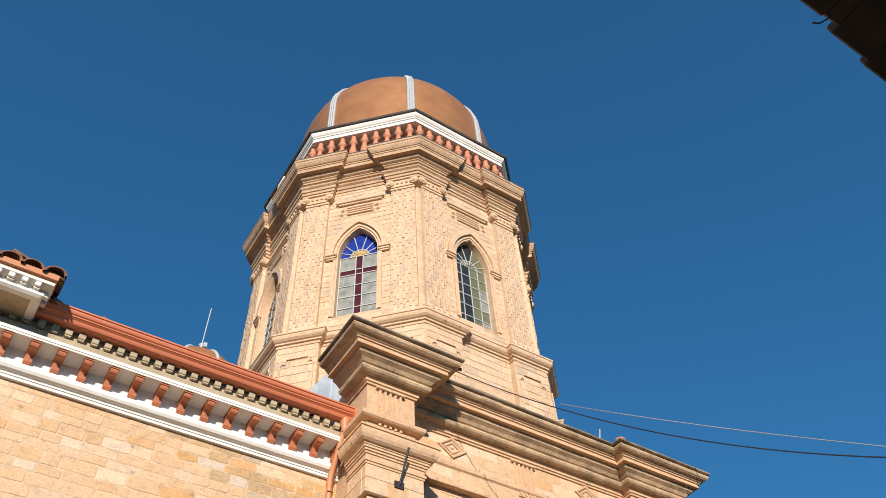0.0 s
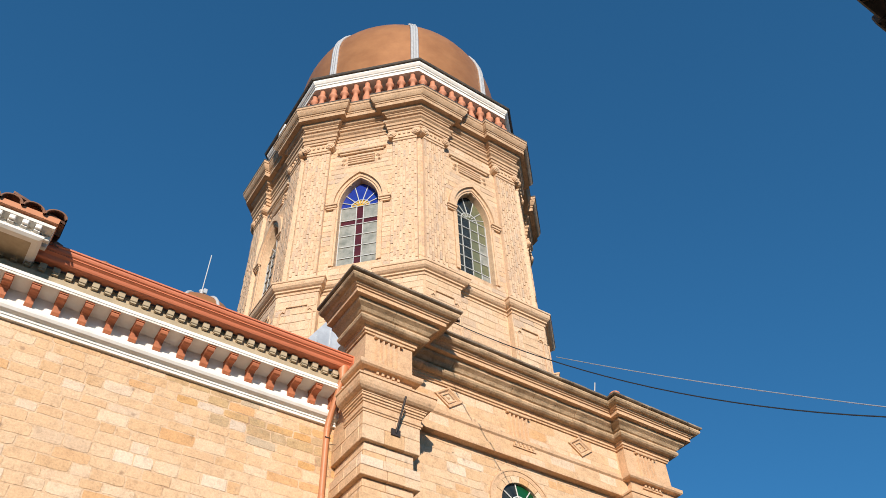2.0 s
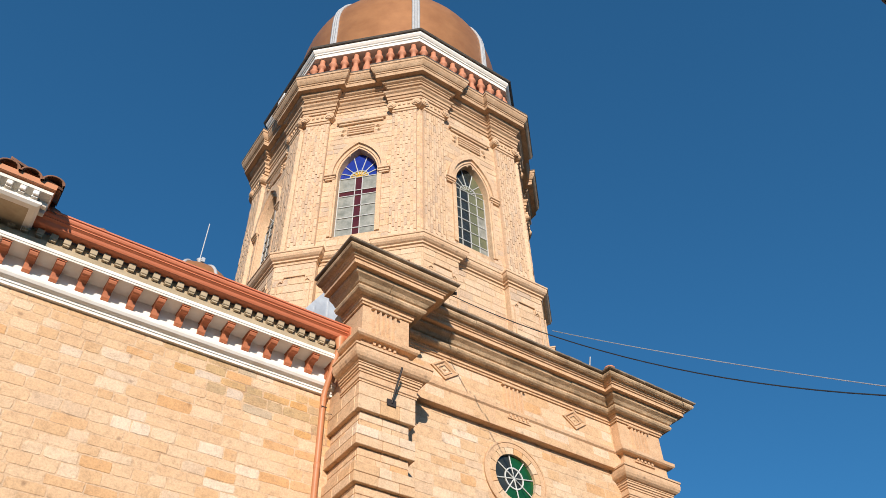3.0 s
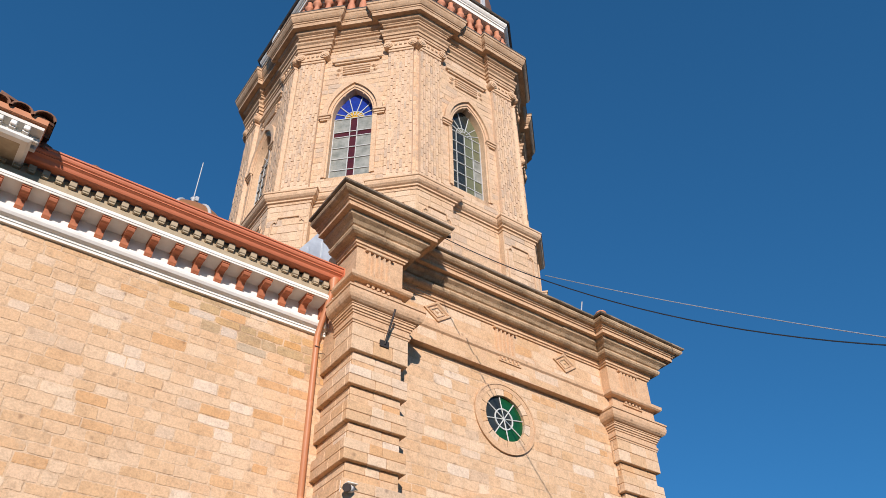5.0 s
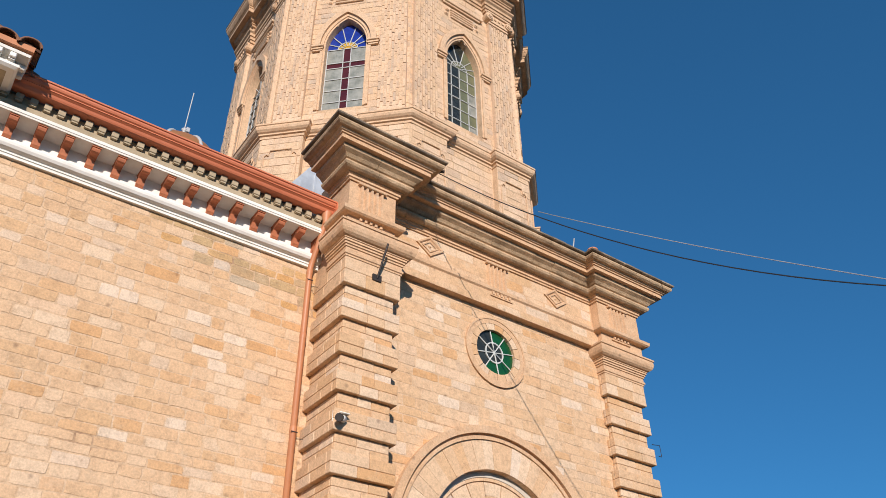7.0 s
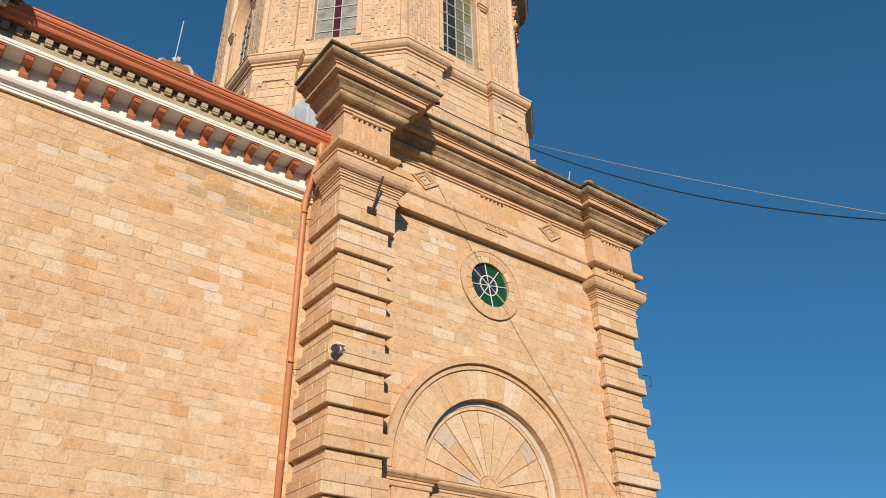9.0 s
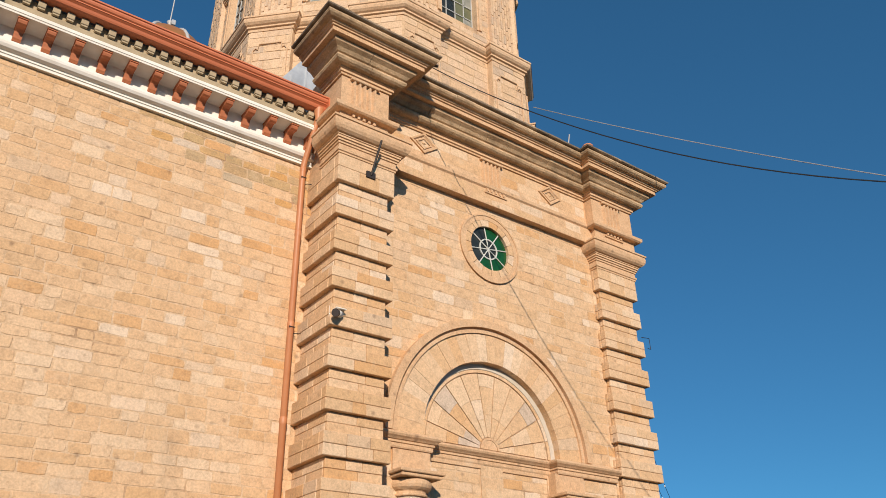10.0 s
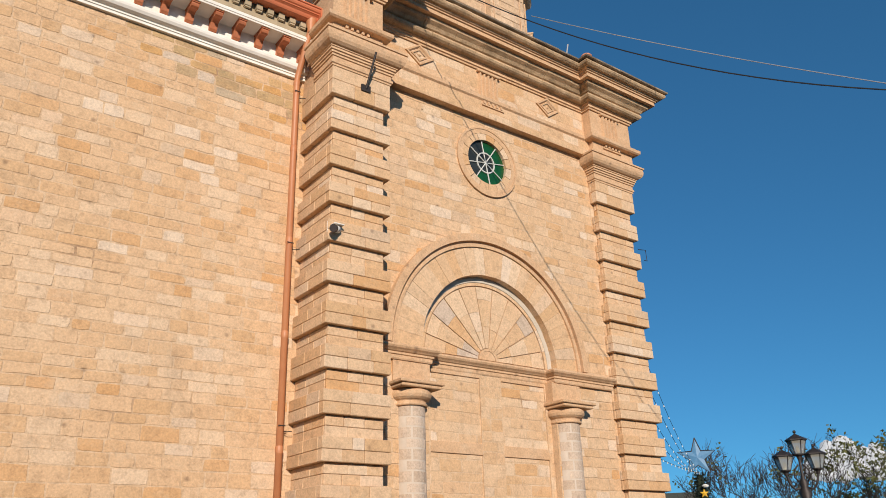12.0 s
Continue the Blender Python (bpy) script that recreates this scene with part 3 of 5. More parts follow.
blocks("torus_block", TORUS, M_WEATHER, 0.42)
blocks("cyma_block", CYMA, M_WEATHER, 0.55)
s = Soup()
sweep(s, epath, [(-0.3, 10.566), (0.43, 10.566), (0.43, 10.64), (0.455, 10.648), (0.46, 10.672), (0.485, 10.68), (0.50, 10.704), (-0.3, 10.704)])
part("corona", s.mesh(), M_CARVED, ent)
blocks("crown_block", CROWN, M_WEATHER, 0.62)
LIP = [(-0.1, 10.824), (0.625, 10.824), (0.648, 10.835), (0.654, 10.862), (0.60, 10.878), (-0.1, 10.92)]
blocks("lip_stone", LIP, M_LIP, 0.30)
s = Soup()
sweep(s, epath, [(-0.3, 10.80), (0.0, 10.80), (0.0, 10.90), (-0.3, 10.915)])
part("blocking_course", s.mesh(), M_WEATHER, ent)


def diamond(x, z, y):
    s = Soup()
    for r0, r1, d0, d1 in ((0.30, 0.245, 0.035, 0.035), (0.245, 0.205, 0.035, 0.004), (0.175, 0.13, 0.02, 0.02)):
        vs = []
        for k in range(4):
            a = math.pi / 2 * k
            vs += [(x + r0 * math.cos(a), y - d0, z + 0.72 * r0 * math.sin(a)), (x + r1 * math.cos(a), y - d1, z + 0.72 * r1 * math.sin(a)), (x + r0 * math.cos(a), y + 0.01, z + 0.72 * r0 * math.sin(a))]
        fs = []
        for k in range(4):
            a, b = 3 * k, 3 * ((k + 1) % 4)
            fs += [(a, b, b + 1, a + 1), (a, a + 2, b + 2, b)]
        s.add(vs, fs)
    s.add([(x + 0.05, y, z), (x, y, z + 0.04), (x - 0.05, y, z), (x, y, z - 0.04), (x, y - 0.03, z)], [(0, 1, 4), (1, 2, 4), (2, 3, 4), (3, 0, 4)])
    return s.mesh()


for x in (6.72, 9.78):
    part("diamond", diamond(x, 9.94, YW), M_CARVED, ent)


def triglyph(x, y, z0, z1, w=0.24, n=5):
    s = Soup()
    s.box(x - w - 0.03, x + w + 0.03, y - 0.075, y + 0.01, z1, z1 + 0.05, c=0.01)
    for i in range(n):
        c = x - w + 2 * w * (i + 0.5) / n
        q = w / n * 0.72
        s.add([(c - q, y, z0), (c - q * 0.4, y - 0.05, z0), (c + q * 0.4, y - 0.05, z0), (c + q, y, z0), (c - q, y, z1), (c - q * 0.4, y - 0.05, z1), (c + q * 0.4, y - 0.05, z1), (c + q, y, z1)],
              [(0, 1, 5, 4), (1, 2, 6, 5), (2, 3, 7, 6), (0, 3, 2, 1)])
        s.box(c - 0.022, c + 0.022, y - (0.13 if y == YW else 0.045), y + 0.01, 9.37, 9.432)
    s.box(x - w - 0.02, x + w + 0.02, y - (0.125 if y == YW else 0.03), y + 0.01, 9.335, 9.36)
    return s.mesh()


for za, zb, y in ((9.56, 10.16, YW), (9.236, 9.43, YW - 0.10), (9.076, 9.21, YW - 0.14)):
    lay(ent, courses(za, zb, 0.2, 5.64, XR0 + 0.02, 0.35, 0.8, rng), face_frame(0, y, 0, 0), M_STONE, M_STONE_ISLE, rng, lambda a, b, za, zb: True, depth=(0.001, 0.003))
part("triglyph", triglyph(8.27, YW, 9.56, 10.09), M_CARVED, ent)
part("triglyph", triglyph(5.14, PL, 9.56, 10.09), M_CARVED, ent)
part("triglyph", triglyph(11.33, PR - 0.02, 9.56, 10.09), M_CARVED, ent)

# round window
rose = thing("window_rose", "round green glass window with pale spokes in a stone ring", "window", kind="structure")
part("outer_ring", disc_with_hole(RX, RZ, 0.555, 0.67, YW - 0.03, YW + 0.05).mesh(), M_CARVED, rose)
part("outer_bead", disc_with_hole(RX, RZ, 0.64, 0.675, YW - 0.042, YW - 0.028).mesh(), M_CARVED, rose)
for i in range(16):
    part("voussoir", disc_with_hole(RX, RZ, 0.43, 0.553, YW - 0.025, YW + 0.20, i * 22.5 + 0.6, i * 22.5 + 21.9, 4).mesh(), M_STONE, rose)
gy = YW + 0.035
for i in range(8):
    a0, a1 = radians(45 * i + 10), radians(45 * i + 55)
    for name, r0, r1, mt in (("pane", 0.19, 0.46, M_GREEN), ("inner_pane", 0.0, 0.19, M_DARKGLASS)):
        s = Soup()
        n = 5
        vs = [(RX + r * math.cos(a0 + (a1 - a0) * k / n), y, RZ + r * math.sin(a0 + (a1 - a0) * k / n)) for y in (gy, gy + 0.01) for r in (r0, r1) for k in range(n + 1)]
        m = n + 1
        fs = [(k, k + 1, m + k + 1, m + k) for k in range(n)] + [(2 * m + k + 1, 2 * m + k, 3 * m + k, 3 * m + k + 1) for k in range(n)]
        s.add(vs, fs)
        # the three outer panes on the left are dark
        part(name, s.mesh(), M_DARKGLASS if (i in (2, 3, 4) and name == "pane") else mt, rose)
    s = Soup()
    tube([(RX, gy - 0.012, RZ), (RX + 0.46 * math.cos(a0), gy - 0.012, RZ + 0.46 * math.sin(a0))], 0.011, 5, s)
    part("spoke", s.mesh(), M_ROSECAME, rose)
part("hoop", disc_with_hole(RX, RZ, 0.182, 0.204, gy - 0.018, gy + 0.0).mesh(), M_ROSECAME, rose)

# blind portal: arch, tympanum fan, columns
portal = thing("blind_portal", "blind sandstone portal with fan tympanum between grey columns", "portal", kind="structure")
YT = YW + 0.12
s = Soup()
s.box(AX - 1.8, AX + 1.8, YT + 0.05, YT + 0.3, 0, AZ + 1.6).box(AX - 1.31, AX + 1.31, YT + 0.011, YT + 0.049, 0, 4.43)
part("backing", s.mesh(), M_MORTAR, portal)
for i in range(27):
    a0 = 180 * i / 27
    part("voussoir", disc_with_hole(AX, AZ, AR + rng.uniform(-0.004, 0.004), 1.87, YW - 0.03 + rng.uniform(-0.004, 0.004), YT + 0.05, a0 + 0.05, a0 + 180 / 27 - 0.05, 5).mesh(), M_STONE, portal)
part("hood_fillet", disc_with_hole(AX, AZ, 1.872, 1.93, YW - 0.06, YW + 0.05, 0, 180).mesh(), M_CARVED, portal)
part("hood_hollow", disc_with_hole(AX, AZ, 1.93, 1.965, YW - 0.035, YW + 0.05, 0, 180).mesh(), M_CARVED, portal)
part("hood_mould", disc_with_hole(AX, AZ, 1.965, AB, YW - 0.10, YW + 0.05, 0, 180).mesh(), M_CARVED, portal)
part("rim", disc_with_hole(AX, AZ, AR - 0.085, AR + 0.03, YT - 0.02, YT + 0.06, 0, 180).mesh(), M_RIM, portal)
part("tympanum", disc_with_hole(AX, AZ, 0.0, AR - 0.07, YT + 0.022, YT + 0.05, 0, 180, 40).mesh(), M_MORTAR, portal)
rays = [0] + [14 + 17 * i for i in range(10)] + [180]
for a0, a1 in zip(rays, rays[1:]):
    ends = sorted([0.20, rng.uniform(0.45, 0.7), rng.uniform(0.8, 1.05), 1.235])
    for r0, ra in zip(ends, ends[1:]):
        gap = math.degrees(0.008 / (0.5 * (r0 + ra)))
        part("fan_stone", disc_with_hole(AX, AZ, r0 + 0.002, ra - 0.002, YT + rng.uniform(-0.002, 0.002), YT + 0.05, a0 + gap, a1 - gap, 3).mesh(), M_STONE if rng.random() < 0.94 else M_GREY, portal)
    part("fan_border", disc_with_hole(AX, AZ, 1.25, AR - 0.083, YT - 0.008, YT + 0.05, a0 + 0.1, a1 - 0.1, 5).mesh(), M_STONE, portal)
part("hub", disc_with_hole(AX, AZ, 0.0, 0.15, YT - 0.014, YT + 0.05, 0, 180, 10).mesh(), M_CARVED, portal)
part("hub_bead", disc_with_hole(AX, AZ, 0.155, 0.19, YT - 0.02, YT + 0.05, 0, 180, 12).mesh(), M_CARVED, portal)
ipath = [(5.80, YW - 0.06), (AX - 1.28, YW - 0.06), (AX - 1.28, YT), (AX + 1.28, YT), (AX + 1.28, YW - 0.06), (XR0 - 0.02, YW - 0.06)]
s = Soup()
sweep(s, ipath, [(o, 4.65 - (4.64 - z) * 0.66) for o, z in ((-0.1, 4.30), (0.02, 4.30), (0.03, 4.33), (0.03, 4.40), (0.05, 4.41), (0.05, 4.46), (0.07, 4.47), (0.09, 4.50), (0.12, 4.53), (0.135, 4.57), (0.13, 4.60), (0.11, 4.625), (-0.1, 4.64))])
part("impost", s.mesh(), M_CARVED, portal)
CY = YW + 0.03
for cxp in (6.44, 9.58):
    s = Soup()
    s.box(cxp - 0.33, cxp + 0.32, YW - 0.06, YT + 0.05, 4.08, 4.43)
    part("impost_block", s.mesh(), M_CARVED, portal)
    s = Soup()
    s.box(cxp - 0.38, cxp + 0.38, CY - 0.38, YT, 4.05, 4.10, c=0.01).box(cxp - 0.345, cxp + 0.345, CY - 0.345, YT, 4.0, 4.05, c=0.01)
    cm = Matrix.Translation((cxp, CY, 0))
    lathe([(0.0, 4.0), (0.30, 3.995), (0.325, 3.96), (0.33, 3.92), (0.315, 3.88), (0.28, 3.85), (0.265, 3.845), (0.25, 3.83), (0.25, 3.80), (0.265, 3.795), (0.272, 3.78), (0.265, 3.765), (0.235, 3.76)], 28, cm, s)
    part("capital", s.mesh(), M_CARVED, portal)
    part("shaft_core", lathe([(0.229, 3.77), (0.229, 0.3)], 28, cm).mesh(True), M_GREYMORTAR, portal)
    z, row = 3.757, 0
    while z > 0.4:
        h = 0.135 if row % 2 else 0.165
        cuts = [(-168 + (30 if row % 2 else -25) + 78 * k) for k in range(5)]
        for k in range(4):
            s = Soup()
            vs, m = [], 6
            for zz in (z - h + 0.024, z):
                for q in range(m):
                    a = radians(cuts[k] + 3.5 + (71) * q / (m - 1))
                    vs += [(cxp + 0.232 * math.cos(a), CY + 0.232 * math.sin(a), zz)]
                for q in range(m):
                    a = radians(cuts[k] + 3.5 + (71) * q / (m - 1))
                    vs += [(cxp + 0.218 * math.cos(a), CY + 0.218 * math.sin(a), zz)]
            fs = []
            for q in range(m - 1):
                fs += [(q, q + 1, 2 * m + q + 1, 2 * m + q), (2 * m + q, 2 * m + q + 1, 3 * m + q + 1, 3 * m + q), (q + 1, q, m + q, m + q + 1)]
            fs += [(0, 2 * m, 3 * m, m), (m - 1, 2 * m - 1, 4 * m - 1, 3 * m - 1)]
            s.add(vs, fs)
            if z > 2.2:
                part("stone", s.mesh(), M_GREY, portal)
        z -= h
        row += 1


lay(portal, courses(0.2, 4.42, 0.17, AX - 1.30, AX + 1.30, 0.28, 0.6, rng), face_frame(0, YT + 0.01, 0, 0), M_STONE, M_STONE_ISLE, rng, lambda a, b, za, zb: zb > 2.6, depth=(0.0005, 0.0042))
for x0, x1 in ((AX - 1.30, 6.87), (7.84, 8.28), (9.23, AX + 1.30)):
    s = Soup()
    s.box(x0, x1, YT - 0.012, YT + 0.04, 0.2, 4.43)
    part("stile", s.mesh(), M_MORTAR, portal)
    lay(portal, courses(2.4, 4.42, 0.17, x0 + 0.002, x1 - 0.002, 0.2, 0.45, rng), face_frame(0, YT - 0.0125, 0, 0), M_STONE, M_STONE_ISLE, rng, lambda a, b, za, zb: True, depth=(0.001, 0.004))
for z0, z1 in ((4.365, 4.44), (3.185, 3.35)):
    for x0, x1 in ((6.868, 7.842), (8.278, 9.232)):
        s = Soup()
        s.box(x0, x1, YT - 0.017, YT + 0.04, z0, z1, c=0.005)
        part("rail", s.mesh(), M_CARVED, portal)
for x0, x1 in ((5.80, AX - 1.29), (AX + 1.29, XR0 - 0.01)):
    lay(portal, courses(0.2, 4.42, 0.175, x0, x1, 0.3, 0.5, rng), face_frame(0, YW - 0.02, 0, 0), M_STONE, M_STONE_ISLE, rng, lambda a, b, za, zb: zb > 2.6)
    s = Soup()
    s.box(x0, x1, YW - 0.018, YT + 0.05, 0, 4.44)
    part("jamb", s.mesh(), M_MORTAR, portal)

# ---- octagonal tower ----
TX, TY = 8.354, 14.044
T8 = math.tan(radians(22.5))
tower = thing("bell_tower", "octagonal pale sandstone tower with pilasters and pointed windows", "tower", pose(TX, TY, 0))
WALL_A, PIL_A, PED_A = 3.78, 3.88, 4.00
WIN, SILL, SPRING, APEX = 0.50, 14.50, 16.65, 17.60


def ring_path(flush, proud, lat):
    pts = []
    for i in range(8):
        r = Matrix.Rotation(radians(45 * i), 3, "Z")
        for x, a in ((-proud * T8, proud), (-lat, proud), (-lat, flush), (lat, flush), (lat, proud)):
            p = r @ Vector((x, -a, 0))
            pts.append((p.x, p.y))
    return pts


def arch_z(x, w=WIN, spring=SPRING, apex=APEX):
    h = apex - spring
    q = (w * w + h * h) / (2 * w)
    return spring + math.sqrt(max(0.0, q * q - (min(abs(x), w) + q - w) ** 2))


def arch_x(z, w=WIN, spring=SPRING, apex=APEX):
    h = apex - spring
    q = (w * w + h * h) / (2 * w)
    return max(0.0, math.sqrt(max(0.0, q * q - (z - spring) ** 2)) - (q - w)) if spring < z < apex else (w if z <= spring else 0.0)


def arch_line(w, spring, apex, low, n=14):
    """Outline of the opening from the left foot over the apex to the right foot."""
    h = apex - spring
    q = (w * w + h * h) / (2 * w)
    end = math.asin(min(1.0, h / q))
    left = [(-w, low)] + [(-(q * math.cos(end * k / n) - (q - w)), spring + q * math.sin(end * k / n)) for k in range(n + 1)]
    return left + [(-x, z) for x, z in left[-2::-1]]


def band(soup, inner, outer, y0, y1, m):
    n = len(inner)
    vs = []
    for (a, b), (c, d) in zip(inner, outer):
        vs += [(a, y0, b), (c, y0, d), (c, y1, d), (a, y1, b)]
    fs = []
    for i in range(n - 1):
        for e in range(4):
            fs.append((4 * i + e, 4 * i + 4 + e, 4 * i + 4 + (e + 1) % 4, 4 * i + (e + 1) % 4))
    fs += [(0, 1, 2, 3), (4 * n - 1, 4 * n - 2, 4 * n - 3, 4 * n - 4)]
    soup.add(vs, fs, m)


def window(face, m):
    """Pointed leaded window; the one towards the square's corner holds the cross."""
    w = part("window", band_mesh(m), M_TCARVED, tower, "pointed leaded window with a moulded stone hood")
    y = -WALL_A + 0.17
    cross = face == 7
    rows = [14.50, 14.88, 15.26, 15.64, 16.02, 16.20, 16.68] if cross else [14.50, 14.87, 15.24, 15.60, 15.96, 16.32, 16.68]
    cols = [-0.5, -0.27, -0.09, 0.09, 0.27, 0.5] if cross else [-0.5, -0.25, 0.0, 0.25, 0.5]
    for z0, z1 in zip(rows, rows[1:]):
        for x0, x1 in zip(cols, cols[1:]):
            s = Soup()
            t = rng.uniform(-0.004, 0.004)
            s.add([(x0, y + t, z0), (x1, y - t, z0), (x1, y - t, z1), (x0, y + t, z1)], [(0, 1, 2, 3)], m)
            if cross:
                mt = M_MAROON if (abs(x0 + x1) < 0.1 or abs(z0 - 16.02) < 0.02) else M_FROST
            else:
                # dark panes in the left half, mostly olive in the right
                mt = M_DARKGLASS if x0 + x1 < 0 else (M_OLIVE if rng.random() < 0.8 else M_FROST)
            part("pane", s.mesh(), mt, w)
    c = 16.68
    for i in range(7):
        a0, a1 = math.pi * i / 7, math.pi * (i + 1) / 7

        def edge(a):
            r = 0.2
            while r < 1.1 and abs(r * math.cos(a)) <= arch_x(c + r * math.sin(a)) and c + r * math.sin(a) < APEX:
                r += 0.01
            return r
        pts0 = [(0.24 * math.cos(a0 + (a1 - a0) * k / 3), c + 0.24 * math.sin(a0 + (a1 - a0) * k / 3)) for k in range(4)]
        pts1 = [(edge(a0 + (a1 - a0) * k / 3) * math.cos(a0 + (a1 - a0) * k / 3), c + edge(a0 + (a1 - a0) * k / 3) * math.sin(a0 + (a1 - a0) * k / 3)) for k in range(4)]
        s = Soup()
        s.add([(px, y, pz) for px, pz in pts0 + pts1], [(k, k + 1, k + 5, k + 4) for k in range(3)], m)
        # without the cross: right-hand fan panes olive, the others dark
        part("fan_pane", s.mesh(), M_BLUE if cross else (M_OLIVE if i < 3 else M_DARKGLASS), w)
        s = Soup()
        s.add([(0, y, c)] + [(px, y, pz) for px, pz in pts0], [(0, 1, 2), (0, 2, 3), (0, 3, 4)], m)
        part("sun_pane", s.mesh(), M_YELLOW if cross else M_OLIVE, w)
        if i:
            s = Soup()
            e = edge(a0)
            tube([m @ Vector((0.1 * math.cos(a0), y - 0.01, c + 0.1 * math.sin(a0))), m @ Vector((e * math.cos(a0), y - 0.01, c + e * math.sin(a0)))], 0.014, 4, s)
            part("came", s.mesh(), M_CAME, w)
    s = Soup()
    tube([m @ Vector((0.24 * math.cos(math.pi * k / 10), y - 0.01, c + 0.24 * math.sin(math.pi * k / 10))) for k in range(11)], 0.014, 4, s)
    part("came", s.mesh(), M_CAME, w)
    for z in rows:
        s = Soup()
        s.box(-0.5, 0.5, y - 0.02, y - 0.002, z - 0.011, z + 0.011, m)
        part("came", s.mesh(), M_CAME, w)
    for x in (cols[1:-1] if not cross else (-0.09, 0.09)):
        s = Soup()
        s.box(x - 0.010, x + 0.010, y - 0.02, y - 0.002, SILL, c, m)
        part("came", s.mesh(), M_CAME, w)
    s = Soup()
    for e in (-0.49, 0.49):
        s.box(e - 0.012, e + 0.012, y - 0.025, y, SILL, SPRING, m)
    part("came", s.mesh(), M_CAME, w)


def band_mesh(m):
    s = Soup()
    y = -WALL_A
    n0, n1, n2 = arch_line(0.50, SPRING, APEX, SILL), arch_line(0.545, SPRING, APEX + 0.06, SILL), arch_line(0.62, SPRING, APEX + 0.16, SILL)
    n3 = arch_line(0.76, SPRING, APEX + 0.35, SPRING - 0.02)
    n2b = arch_line(0.62, SPRING, APEX + 0.16, SPRING - 0.02)
    band(s, n0, n1, y - 0.02, y + 0.30, m)
    band(s, n1, n2, y - 0.045, y + 0.05, m)
    band(s, n2b, n3, y - 0.10, y + 0.05, m)
    for sg in (-1, 1):
        a, b = sorted((sg * 0.53, sg * 0.83))
        s.box(a, b, y - 0.12, y + 0.1, SPRING - 0.06, SPRING, m, 0.01)
        s.box(a + 0.015, b - 0.015, y - 0.085, y + 0.1, SPRING - 0.12, SPRING - 0.06, m)
        s.box(a + 0.03, b - 0.03, y - 0.06, y + 0.1, SPRING - 0.17, SPRING - 0.12, m)
    return s.mesh()


def volute(soup, x, y, z, r, m):
    for rr, d in ((r, 0.0), (r * 0.72, 0.018), (r * 0.42, 0.034)):
        ring = [(x + rr * math.cos(2 * math.pi * k / 14), z + rr * math.sin(2 * math.pi * k / 14)) for k in range(14)]
        vs = [(a, y - d - 0.02, b) for a, b in ring] + [(a, y + 0.16, b) for a, b in ring]
        soup.add(vs, [tuple(range(14))] + [(k, k + 14, (k + 1) % 14 + 14, (k + 1) % 14) for k in range(14)], m)


def fluted_pilaster(x0, x1, m, name):
    s = Soup()
    y = -PIL_A
    s.box(x0, x1, y, y + 0.2, 14.15, 18.85, m)
    r = random.Random(name)
    n, z = 9, 14.28
    while z < 18.72:
        h = 0.27
        for k in range(n):
            c = x0 + (x1 - x0) * (k + 0.5) / n
            q = (x1 - x0) / n * 0.41
            d = 0.014 + r.uniform(-0.006, 0.005)
            za = z + (h / 2 if k % 2 else 0.0) + r.uniform(-0.02, 0.02)
            s.box(c - q, c + q, y - d, y + 0.02, za, min(za + h - 0.018, 18.75), m)
        z += h
    ob = part("pilaster", s.mesh(), M_PALE_ISLE, tower)
    s = Soup()
    s.box(x0 - 0.04, x1 + 0.04, y - 0.05, y + 0.2, 14.02, 14.10, m, 0.012)
    s.box(x0 - 0.02, x1 + 0.02, y - 0.03, y + 0.2, 14.10, 14.16, m, 0.012)
    part("base", s.mesh(), M_TCARVED, ob)
    s = Soup()
    s.box(x0 - 0.01, x1 + 0.01, y - 0.03, y + 0.2, 18.78, 18.86, m, 0.01)
    s.box(x0 + 0.02, x1 - 0.02, y - 0.055, y + 0.2, 18.86, 19.14, m)
    for k in range(5):
        c = x0 + (x1 - x0) * (k + 0.5) / 5
        s.box(c - 0.035, c + 0.035, y - 0.09, y, 18.97, 19.07, m, 0.012)
    s.box(x0 - 0.08, x1 + 0.08, y - 0.10, y + 0.2, 19.14, 19.21, m, 0.012)
    for e in (x0 - 0.01, x1 + 0.01):
        volute(s, e, y - 0.07, 19.02, 0.125, m)
    part("capital", s.mesh(), M_TCARVED, ob)


